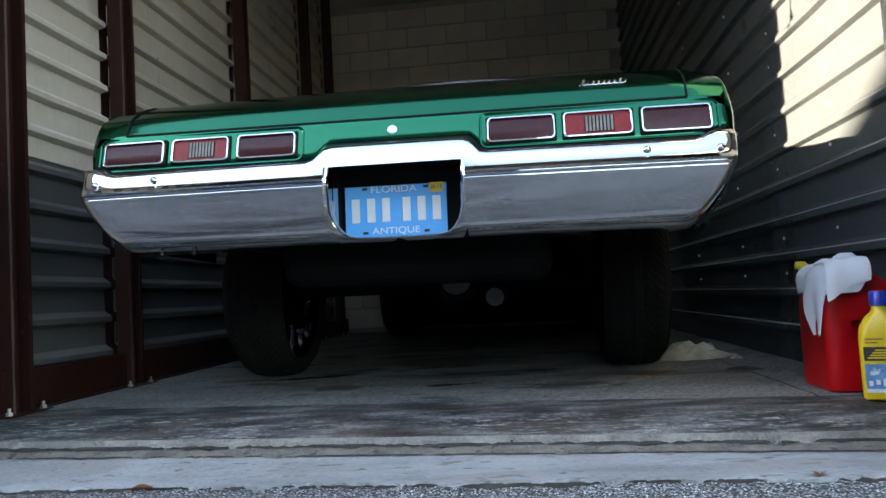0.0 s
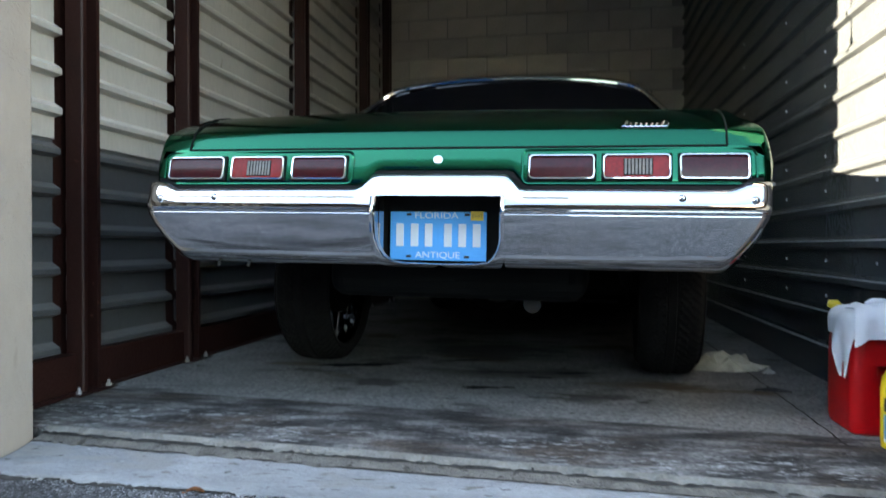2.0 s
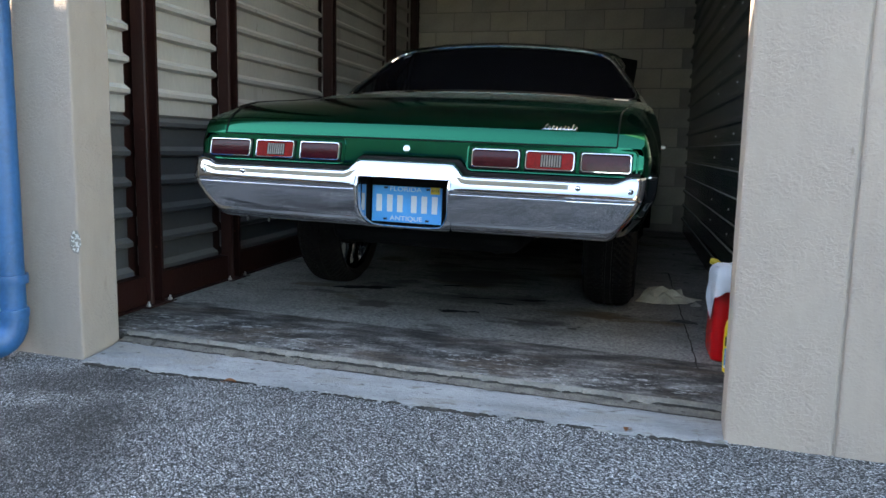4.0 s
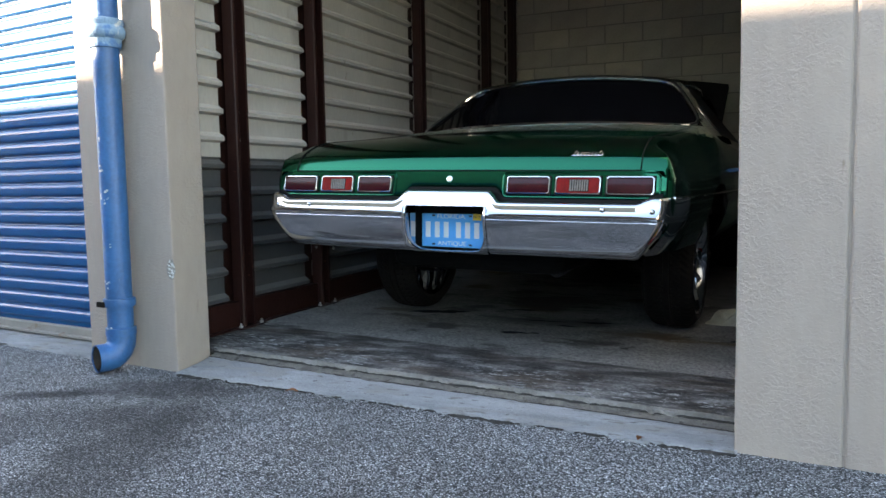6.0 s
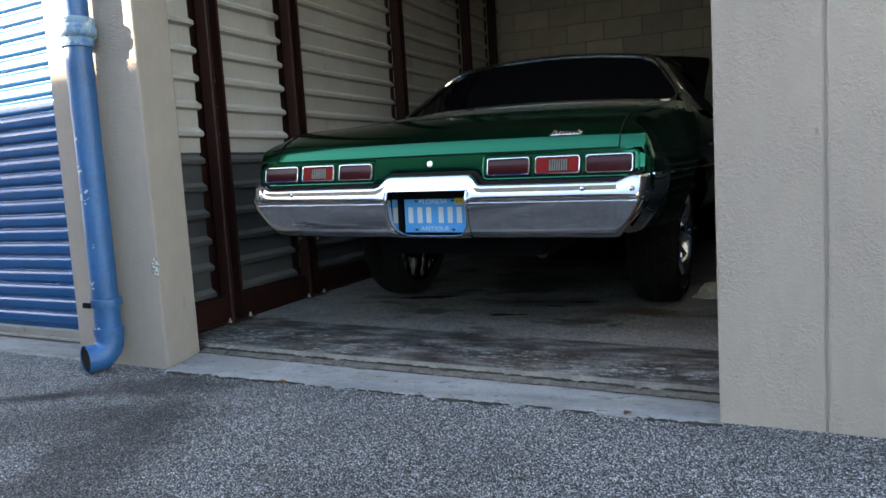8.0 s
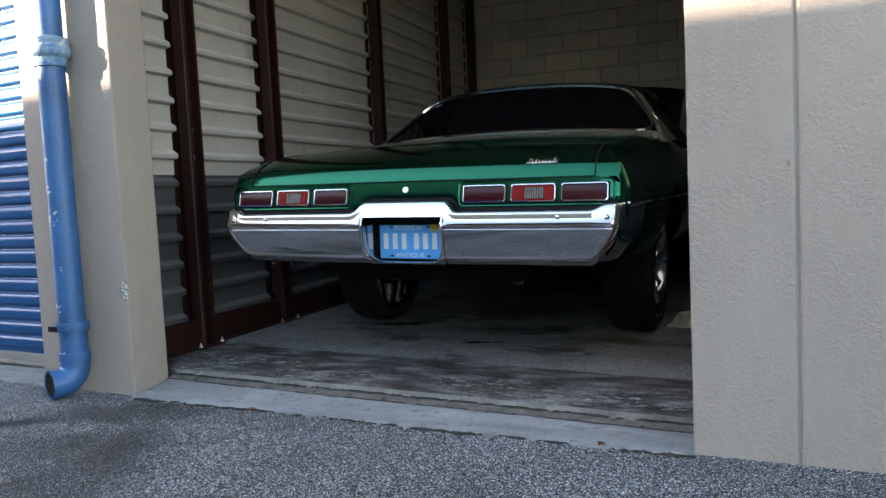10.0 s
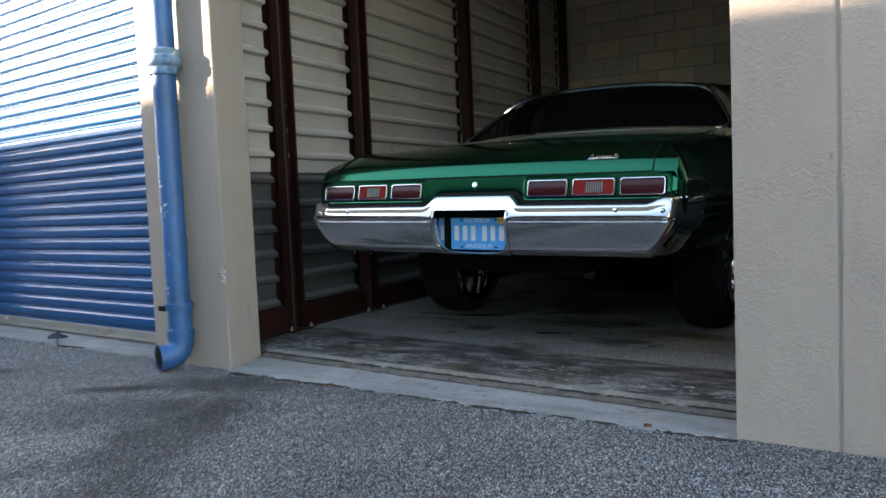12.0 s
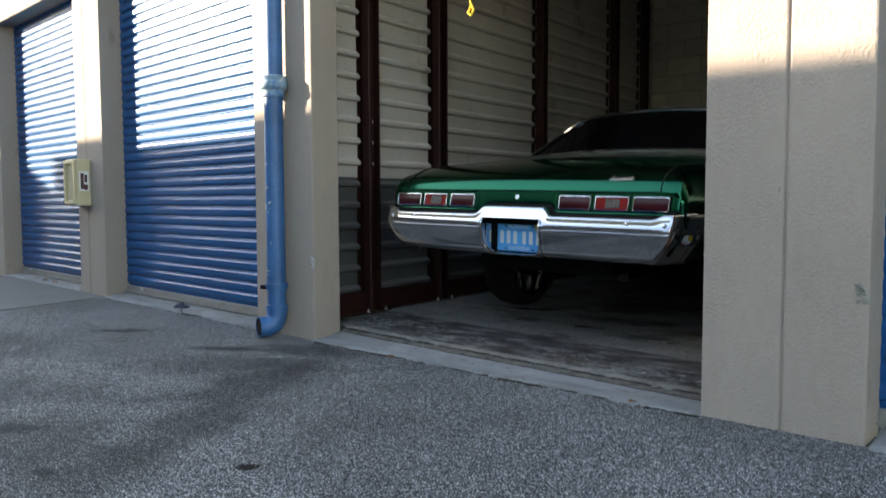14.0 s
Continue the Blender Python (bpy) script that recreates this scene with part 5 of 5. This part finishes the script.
# wheels
def tyre_mesh():
    """A tyre with two round grooves and long curved grooves sweeping out to its shoulders."""
    half, r, rim, steps = 0.105, TYRE, 0.29, 256
    prof = [(rim, -half + 0.015, 0), (rim + 0.02, -half, 0), (r - 0.05, -half - 0.004, 0), (r - 0.022, -half + 0.003, 0), (r - 0.009, -half + 0.014, 1)]
    prof += [(r - 0.002 - 0.002 * (k == 0), -0.086 + 0.064 * k / 7, 1) for k in range(8)]
    prof += [(r - 0.009, -0.02, 0), (r - 0.009, -0.013, 0), (r, -0.011, 0), (r, 0.0, 0)]
    prof += [(q, -x, cut) for q, x, cut in prof[-2::-1]]
    rows = []
    for q, x, cut in prof:
        sweep = round(10 * max(0.0, abs(x) - 0.02) / 0.07)
        drop = 0.03 * (abs(x) / 0.105) ** 4 if q > 0.33 else 0.0
        row = []
        for k in range(steps + 1):
            rad = q - (0.011 if cut and (k - sweep) % 4 == 0 else 0.0) - drop
            a = 2 * math.pi * k / steps
            row.append((1.2 * x, rad * math.cos(a), rad * math.sin(a)))
        rows.append(row)
    bm = bmesh.new()
    grid(bm, rows)
    bmesh.ops.remove_doubles(bm, verts=bm.verts[:], dist=1e-5)
    return bm


tyre_me = mesh_of("tyre", tyre_mesh(), M["rubber"], True)


def rim_mesh():
    bm = bmesh.new()
    lathe(bm, ((0.295, 0.09), (0.302, 0.116), (0.297, 0.124), (0.288, 0.122), (0.275, 0.1), (0.27, 0.04), (0.268, -0.09), (0.292, -0.098)), pose(0, 0, 0, 0, 90, 0), 48)
    lathe(bm, ((0.0, 0.105), (0.035, 0.1), (0.05, 0.085), (0.06, 0.06), (0.06, 0.0), (0.0, 0.0)), pose(0, 0, 0, 0, 90, 0), 24)
    for k in range(12):
        m = pose(0, 0, 0, 30 * k, 0, 0)
        pts = [[m @ Vector(p) for p in row] for row in (((0.088, -0.012, 0.05), (0.095, 0.0, 0.05), (0.088, 0.012, 0.05), (0.06, 0.012, 0.05), (0.06, -0.012, 0.05)), ((0.075, -0.02, 0.17), (0.088, 0.0, 0.17), (0.075, 0.02, 0.17), (0.05, 0.018, 0.17), (0.05, -0.018, 0.17)), ((0.09, -0.026, 0.275), (0.104, 0.0, 0.275), (0.09, 0.026, 0.275), (0.07, 0.024, 0.275), (0.07, -0.024, 0.275)))]
        grid(bm, [r + [r[0]] for r in pts])
    return bm


rim_me = mesh_of("rim", rim_mesh(), M["chrome"], True)
for y in (AXLE_R, AXLE_F):
    for s in (-1, 1):
        wheel = part("wheel", lathe(bmesh.new(), ((0.03, -0.09), (0.14, -0.085), (0.145, -0.05), (0.14, -0.02), (0.03, -0.015)), pose(0, 0, 0, 0, 90, 0), 24), M["dark"], car, "large multi-spoke chrome wheel")
        wheel.matrix_local = pose(s * 0.80 - 0.03, y, TYRE + lean(-0.317 + s * 0.80) + 0.0168 * s, 0, 0, 0 if s > 0 else 180)
        for name, me in (("tyre", tyre_me), ("rim", rim_me)):
            ob = new(name, me)
            ob.parent = wheel
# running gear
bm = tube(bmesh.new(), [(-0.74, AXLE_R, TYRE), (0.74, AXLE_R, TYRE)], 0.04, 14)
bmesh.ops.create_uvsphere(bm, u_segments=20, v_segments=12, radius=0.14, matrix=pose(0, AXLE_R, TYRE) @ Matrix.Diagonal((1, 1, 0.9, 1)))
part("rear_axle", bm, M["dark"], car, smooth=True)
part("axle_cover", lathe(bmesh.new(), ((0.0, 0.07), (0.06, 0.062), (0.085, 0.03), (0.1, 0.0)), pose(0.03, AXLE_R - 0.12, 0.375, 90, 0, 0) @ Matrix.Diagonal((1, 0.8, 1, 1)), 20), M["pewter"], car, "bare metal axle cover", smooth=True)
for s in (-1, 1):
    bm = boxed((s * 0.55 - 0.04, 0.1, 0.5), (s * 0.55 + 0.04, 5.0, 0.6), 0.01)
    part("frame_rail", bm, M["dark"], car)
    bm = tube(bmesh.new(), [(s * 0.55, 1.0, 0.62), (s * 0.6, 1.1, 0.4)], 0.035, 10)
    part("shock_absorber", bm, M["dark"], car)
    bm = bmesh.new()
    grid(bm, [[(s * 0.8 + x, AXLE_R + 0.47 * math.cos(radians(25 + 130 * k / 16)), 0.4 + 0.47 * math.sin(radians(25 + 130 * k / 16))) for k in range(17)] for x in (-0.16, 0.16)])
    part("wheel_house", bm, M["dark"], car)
bm = tube(bmesh.new(), [(0.21, 0.88, 0.312), (0.21, 1.0, 0.315), (0.19, 1.5, 0.34), (0.21, 3.0, 0.34)], 0.036, 16)
part("exhaust_pipe", bm, M["pewter"], car, smooth=True)
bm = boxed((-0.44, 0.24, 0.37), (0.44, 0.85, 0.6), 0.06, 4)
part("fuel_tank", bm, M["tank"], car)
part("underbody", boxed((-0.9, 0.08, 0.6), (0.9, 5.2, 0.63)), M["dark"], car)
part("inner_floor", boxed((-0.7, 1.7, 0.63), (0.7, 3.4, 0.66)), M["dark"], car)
# dark blocks added to hide the lit back wall and keep the underside dark
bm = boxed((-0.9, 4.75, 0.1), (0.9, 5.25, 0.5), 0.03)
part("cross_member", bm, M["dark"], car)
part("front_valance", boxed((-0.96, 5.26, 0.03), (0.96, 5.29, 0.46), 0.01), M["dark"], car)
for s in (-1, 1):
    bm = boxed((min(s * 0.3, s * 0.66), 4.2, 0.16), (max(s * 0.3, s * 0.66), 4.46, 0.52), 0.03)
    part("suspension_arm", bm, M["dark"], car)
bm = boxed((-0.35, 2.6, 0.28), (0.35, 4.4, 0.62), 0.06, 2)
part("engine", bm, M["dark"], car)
bm = boxed((-0.96, 5.3, 0.46), (0.96, 5.5, 0.7), 0.05, 3)
part("front_bumper", bm, M["chrome"], car)


# ---- things on the garage floor ----
def ring_of(w, d, r, n=5, m=8):
    """A rounded rectangle with its straight sides divided."""
    pts = rounded(w, d, r, n)
    out = []
    for k in range(len(pts)):
        a, b = pts[k], pts[(k + 1) % len(pts)]
        out.append(a)
        if k % (n + 1) == n:
            out += [(a[0] + (b[0] - a[0]) * i / m, a[1] + (b[1] - a[1]) * i / m) for i in range(1, m)]
    return out


def fuel_can():
    ob = base("fuel_can", pose(1.03, 2.455, lean(1.03)), "red plastic fuel can with a yellow spout cap", "fuel can")
    table = ((0.0, 0.1, 0.12), (0.006, 0.108, 0.127), (0.03, 0.112, 0.131), (0.2, 0.112, 0.131), (0.3, 0.11, 0.128), (0.335, 0.105, 0.122), (0.36, 0.094, 0.11), (0.378, 0.078, 0.092), (0.388, 0.056, 0.066), (0.392, 0.03, 0.035))
    bm, rows = bmesh.new(), []
    for z in (0.0, 0.003, 0.006, 0.015, 0.03, 0.06, 0.085, 0.1, 0.115, 0.13, 0.15, 0.17, 0.19, 0.205, 0.215, 0.222, 0.228, 0.234, 0.24, 0.25, 0.265, 0.28, 0.3, 0.318, 0.335, 0.348, 0.36, 0.37, 0.378, 0.384, 0.388, 0.391, 0.392):
        w, d = (float(np.interp(z, [r[0] for r in table], [r[k] for r in table])) for k in (1, 2))
        ring = []
        for x, y in ring_of(w, d, min(0.035, w * 0.9), 5):
            # a grip is pressed into the front, sharp above and running out below, with a raised loop at its foot
            if y < -0.05:
                side = smooth_step(-0.045, -0.01, x) * (1 - smooth_step(0.085, 0.105, x))
                dent = smooth_step(0.12, 0.2, z) * (1 - smooth_step(0.226, 0.236, z))
                loop = math.exp(-((z - 0.105) / 0.012) ** 2) * smooth_step(-0.03, 0.0, x)
                y += 0.03 * side * dent - 0.008 * side * loop
            ring.append((0.94 * x, 0.95 * y, 0.905 * z))
        rows.append(ring + [ring[0]])
    grid(bm, rows)
    bmesh.ops.remove_doubles(bm, verts=bm.verts[:], dist=1e-5)
    bmesh.ops.holes_fill(bm, edges=bm.edges[:], sides=200)
    part("body", bm, M["red_can"], ob, smooth=True)
    way = [(0.045, -0.075, 0.3), (0.04, -0.06, 0.345), (0.035, -0.03, 0.358), (0.03, 0.04, 0.358), (0.03, 0.07, 0.345), (0.03, 0.08, 0.3)]
    part("handle", tube(bmesh.new(), way, 0.017, 12), M["red_can"], ob, smooth=True)
    part("neck", tube(bmesh.new(), [(-0.05, 0.06, 0.32), (-0.066, 0.075, 0.358)], 0.022, 14), M["red_can"], ob, smooth=True)
    part("collar_ring", tube(bmesh.new(), [(-0.066, 0.075, 0.352), (-0.076, 0.08, 0.37)], 0.021, 14), M["black"], ob, "black cap ring", smooth=True)
    part("spout_cap", tube(bmesh.new(), [(-0.076, 0.079, 0.366), (-0.088, 0.084, 0.382), (-0.108, 0.088, 0.387)], [0.019, 0.017, 0.011], 14), M["yellow"], ob, "yellow spout cap", smooth=True)


fuel_can()


def towel():
    """A towel thrown over the can: its rim hangs unevenly, with one long tail over a corner and a rolled fold on top."""
    noise.seed_set(8)
    bm, rows, bend = bmesh.new(), [], 0.05
    for k in range(97):
        a = 2 * math.pi * k / 96
        c, q = math.cos(a), math.sin(a)
        deg = math.degrees(a) % 360
        edge = ((abs(c) / 0.106) ** 4 + (abs(q) / 0.126) ** 4) ** -0.25
        flat = edge - bend
        cover = smooth_step(50, 120, deg) * (1 - smooth_step(262, 296, deg))
        reach = 0.055 + cover * (flat + bend * math.pi / 2 + 0.035 - 0.055) + 0.13 * smooth_step(176, 192, deg) * (1 - smooth_step(216, 230, deg))
        row = []
        for i in range(33):
            f = reach * i / 32
            hang = f - flat - bend * math.pi / 2
            crown = 0.388 - 0.7 * min(f, flat) ** 2
            if f < flat:
                r, z = f, crown
            elif hang < 0:
                th = (f - flat) / bend
                r, z = flat + bend * math.sin(th), crown - bend * (1 - math.cos(th))
            else:
                r, z = edge, crown - bend - hang
            n = noise.noise(Vector((14 * r * c, 14 * r * q, 9 * z)))
            fold = 0.006 * n + 0.0035 * math.sin(5 * a + 22 * f) + 0.006 * math.sin(10 * a + 1.0) * smooth_step(0.0, 0.1, hang)
            out = smooth_step(0.02, 0.07, f)
            r += 0.009 + fold * out
            row.append((r * c, r * q, z + 0.7 * fold * (1 - smooth_step(-0.05, 0.0, hang))))
        rows.append(row)
    grid(bm, rows)
    bmesh.ops.remove_doubles(bm, verts=bm.verts[:], dist=3e-4)
    # a broad fold lies across the front of the top, its hem hanging a little free
    flap = []
    for i in range(21):
        u = i / 20
        x = -0.1 + 0.125 * u
        row = []
        for j in range(17):
            v = j / 16
            th = min(1.0, max(0.0, (v - 0.35) / 0.45)) * math.pi / 2
            y = -0.04 - 0.056 * min(1.0, v / 0.35) - 0.05 * math.sin(th)
            z = 0.396 - 0.05 * (1 - math.cos(th)) - 0.06 * max(0.0, v - 0.8) / 0.2 * (1 - 0.85 * u) - 0.05 * max(0.0, 0.25 - u)
            row.append((x + 0.006 * math.sin(5 * v), y - 0.004 * math.sin(9 * u) * v, z + 0.004 * math.sin(8 * u + 3 * v)))
        flap.append(row)
    grid(bm, flap)
    tube(bm, [(-0.05, -0.07, 0.398), (-0.025, -0.062, 0.402), (0.005, -0.06, 0.4), (0.03, -0.045, 0.394)], [0.004, 0.012, 0.013, 0.005], 10)
    ext = bmesh.ops.extrude_face_region(bm, geom=bm.faces[:])
    bmesh.ops.translate(bm, verts=[g for g in ext["geom"] if isinstance(g, bmesh.types.BMVert)], vec=(0.002, 0.001, -0.005))
    noise.seed_set(1)
    thing("towel", bm, M["towel"], "crumpled white terry towel draped over the fuel can", "towel", m=pose(1.03, 2.455, lean(1.03)), smooth=True)


towel()


def bottle():
    ob = base("cleaner_bottle", pose(1.015, 2.195, lean(1.015), 0, 0, -24), "yellow plastic jug with a blue cap and blue label", "bottle")
    bm, rows = bmesh.new(), []
    for z, w, d, r in ((0.0, 0.05, 0.032, 0.014), (0.005, 0.056, 0.037, 0.018), (0.03, 0.058, 0.039, 0.02), (0.17, 0.058, 0.039, 0.022), (0.2, 0.054, 0.036, 0.024), (0.225, 0.04, 0.03, 0.024), (0.24, 0.024, 0.022, 0.02), (0.25, 0.02, 0.02, 0.0199), (0.262, 0.02, 0.02, 0.0199)):
        ring = [(x, y, z) for x, y in rounded(w, d, r, 5)]
        rows.append(ring + [ring[0]])
    grid(bm, rows)
    bmesh.ops.remove_doubles(bm, verts=bm.verts[:], dist=1e-5)
    bm.faces.new([v for v in bm.verts if v.co.z < 1e-4])
    part("body", bm, M["yellow"], ob, smooth=True)
    part("cap", lathe(bmesh.new(), ((0.0, 0.298), (0.02, 0.297), (0.0235, 0.292), (0.0245, 0.258), (0.02, 0.256)), sides=20), M["blue_cap"], ob, "blue screw cap", smooth=True)
    part("grip", tube(bmesh.new(), [(0.045, 0.0, 0.195), (0.052, 0.0, 0.225), (0.04, 0.0, 0.25), (0.018, 0.0, 0.252)], 0.011, 10), M["yellow"], ob, smooth=True)
    part("label", boxed((-0.047, -0.0402, 0.022), (0.047, -0.0392, 0.1), 0.0004), M["label"], ob, "blue printed label with pale shapes")
    bm = boxed((-0.047, -0.0408, 0.022), (0.047, -0.0403, 0.032))
    for k in range(5):
        box(bm, (-0.04 + 0.017 * k, -0.0408, 0.04 + 0.004 * (k % 2)), (-0.03 + 0.017 * k, -0.0403, 0.054 + 0.003 * (k % 3)))
    part("label_shapes", bm, M["plate_white"], ob, "pale printed shapes")
    part("print", boxed((-0.047, -0.0405, 0.108), (0.047, -0.0392, 0.146), 0.0004), M["ink"], ob, "black printed band")
    for k in range(4):
        part("print_bar", boxed((-0.038 + 0.006 * k, -0.0418, 0.114 + 0.007 * k), (0.03 - 0.004 * k, -0.0406, 0.118 + 0.007 * k)), M["yellow"], ob)
    for k in range(2):
        part("print_line", boxed((-0.042, -0.0412, 0.156 + 0.01 * k), (-0.012 + 0.014 * k, -0.0392, 0.1585 + 0.01 * k)), M["ink"], ob)


bottle()


def heap(name, cx, cy, rx, ry, h, material, label, category, seed, turn=0.0, cells=11, z0=None):
    """A crumpled cloth lying on the floor: few broad facets with sharp folds between them."""
    rnd = random.Random(seed)
    bm, rows = bmesh.new(), []
    for i in range(cells):
        row = []
        for j in range(cells):
            u, v = -1 + 2 * i / (cells - 1), -1 + 2 * j / (cells - 1)
            x, y = u * math.sqrt(1 - v * v / 2), v * math.sqrt(1 - u * u / 2)
            r = min(1.0, math.hypot(x, y))
            z = h * max(0.0, 1 - r ** 3) * (0.25 + 0.75 * rnd.random() * (1 - 0.6 * max(0.0, x)))
            rim = 1 + 0.22 * rnd.uniform(-1, 1)
            jog = 0.09 * (1 - r)
            row.append((rx * (x * rim + jog * rnd.uniform(-1, 1)), ry * (y * rim + jog * rnd.uniform(-1, 1)), z + 0.004))
        rows.append(row)
    grid(bm, rows)
    bmesh.ops.triangulate(bm, faces=bm.faces[:])
    bmesh.ops.subdivide_edges(bm, edges=bm.edges[:], cuts=1, smooth=0.08, use_grid_fill=True)
    for v in bm.verts:
        v.co.z = max(0.004, v.co.z)
    ext = bmesh.ops.extrude_face_region(bm, geom=bm.faces[:])
    bmesh.ops.translate(bm, verts=[g for g in ext["geom"] if isinstance(g, bmesh.types.BMVert)], vec=(0, 0, -0.0035))
    return thing(name, bm, material, label, category, m=pose(cx, cy, lean(cx) + 0.0005 if z0 is None else z0, 0, 0, turn))


heap("rag", 0.805, 3.58, 0.175, 0.105, 0.085, M["rag"], "crumpled khaki canvas cloth lying beside a tyre", "cloth", 5, 12, 8)
heap("paper_scrap", 0.96, 3.47, 0.028, 0.018, 0.02, M["paper"], "small white scrap of paper on the floor", "paper", 11, 30, 5)
heap("dark_scrap", 0.87, 3.02, 0.06, 0.016, 0.012, M["ink"], "torn dark scrap lying on the concrete", "scrap", 15, -12, 7)


def flat_blob(name, pts_seed, cx, cy, z, rx, ry, material, label, category, turn=0.0, kind="", on=None):
    """A thin, uneven stain or leaf."""
    rnd = random.Random(pts_seed)
    bm = bmesh.new()
    ring = []
    for k in range(26):
        a = 2 * math.pi * k / 26
        f = 1 + rnd.uniform(-0.32, 0.32)
        ring.append(bm.verts.new((rx * f * math.cos(a), ry * f * math.sin(a), 0.0008)))
    mid = bm.verts.new((0, 0, 0.0022))
    for k in range(26):
        bm.faces.new((ring[k], ring[(k + 1) % 26], mid))
    if on:
        return part(name, bm, material, on)
    return thing(name, bm, material, label, category, kind=kind, m=pose(cx, cy, z, 0, 0, turn))


for k, (cx, cy, rx, ry, turn) in enumerate(((-0.265, 2.775, 0.075, 0.03, 8), (-0.16, 2.80, 0.03, 0.018, 0), (0.09, 3.2, 0.09, 0.025, 12), (-0.05, 3.05, 0.05, 0.015, -10), (-0.45, 3.45, 0.09, 0.02, 5), (-0.2, 3.15, 0.12, 0.012, 3), (-0.9, 3.2, 0.16, 0.05, 10))):
    flat_blob("oil_stain", 30 + k, cx, cy + 0.06, lean(cx) + 0.0015, rx, ry, M["oil"], "black oil stain soaked into the concrete", "stain", turn, "structure")
for k, (cx, cy, rx, ry, turn) in enumerate(((-0.08, 0.09, 0.028, 0.024, 20), (-0.058, 0.108, 0.013, 0.011, 60), (-0.1, 0.066, 0.012, 0.012, 0))):
    flat_blob("oil_stain", 50 + k, cx, cy, GROUND + 0.002, rx, ry, M["oil"], "black oil drip on the asphalt", "stain", turn, "structure")


def dry_leaf(cx, cy, z, size, turn):
    bm = bmesh.new()
    rows = []
    for i in range(7):
        u = i / 6
        w = size * 0.33 * math.sin(math.pi * min(1, u * 0.95 + 0.03)) + 0.001
        rows.append([(size * (u - 0.5), s * w, 0.004 + 0.006 * abs(s) + 0.004 * math.sin(4 * u)) for s in (-1, -0.5, 0, 0.5, 1)])
    grid(bm, rows)
    tube(bm, [(-size * 0.5, 0, 0.004), (-size * 0.75, 0.004, 0.003)], 0.0012, 5)
    ext = bmesh.ops.extrude_face_region(bm, geom=[f for f in bm.faces if len(f.verts) == 4][:24])
    thing("leaf", bm, M["leaf"], "small dry brown leaf at the threshold's edge", "leaf", "dry leaves", m=pose(cx, cy, z, 0, 0, turn))


dry_leaf(-0.856, 1.66, GROUND + 0.002, 0.045, 20)
dry_leaf(0.603, 1.585, GROUND + 0.002, 0.04, 70)
dry_leaf(-1.56, 1.95, -0.06, 0.06, 35)
dry_leaf(-1.5, 1.99, -0.055, 0.04, 120)

# a yellow pull rope hangs in the opening
bm = bmesh.new()
tube(bm, [(-0.62 + 0.004 * math.sin(9 * z), 2.1, z) for z in [1.9 + 0.06 * k for k in range(16)]], 0.006, 8)
tube(bm, [(-0.62, 2.1, 1.9), (-0.6, 2.1, 1.86), (-0.612, 2.09, 1.83), (-0.64, 2.1, 1.85), (-0.62, 2.11, 1.9)], 0.007, 8)
thing("pull_rope", bm, M["rope"], "yellow knotted pull rope hanging from the beam", "rope")


# leaves, a dark scrap and a twig lie along the next doors' kerbs
for x, y, size, turn in ((-4.62, 0.06, 0.06, 10), (-4.74, 0.09, 0.07, 130), (-4.88, 0.05, 0.05, 60), (-5.05, 0.1, 0.06, 200), (-5.2, 0.07, 0.05, 300)):
    p = on_front(x, y)
    dry_leaf(p.x, p.y, -0.066, size, turn)
heap("dark_scrap", -3.44, 2.03, 0.07, 0.04, 0.04, M["scrap_blue"], "crumpled dark blue scrap at a door kerb", "scrap", 27, 20, 7, -0.068)
bm = tube(bmesh.new(), [(-3.4, 2.0, -0.055), (-3.33, 1.95, -0.06), (-3.2, 1.87, GROUND + 0.008), (-3.02, 1.885, GROUND + 0.008), (-2.88, 1.9, GROUND + 0.006)], [0.004, 0.004, 0.0045, 0.004, 0.002], 6)
thing("twig", bm, M["rust_crack"], "thin dark twig lying across the kerb", "twig")


# ---- blocks of the back wall, in running bond ----
BL, BH = 0.405, 0.203
block_full = mesh_of("block", boxed((0.006, -0.006, 0.006), (BL - 0.006, 0.006, BH - 0.006), 0.003), M["block"])
block_half = mesh_of("block", boxed((0.006, -0.006, 0.006), (BL / 2 - 0.006, 0.006, BH - 0.006), 0.003), M["block"])
row = 0
rnd = random.Random(2)
while row * BH + 0.04 < CEIL - BH:
    x = WALL_L + 0.01 + (-BL / 2 if row % 2 else 0.0)
    while x < WALL_R - 0.2:
        half = x < WALL_L
        ob = new("block", block_half if half else block_full)
        ob.parent = wall_back
        ob.location = (x + (BL / 2 if half else 0), WALL_B + rnd.uniform(-0.0025, 0.0025), row * BH + 0.04)
        x += BL
    row += 1
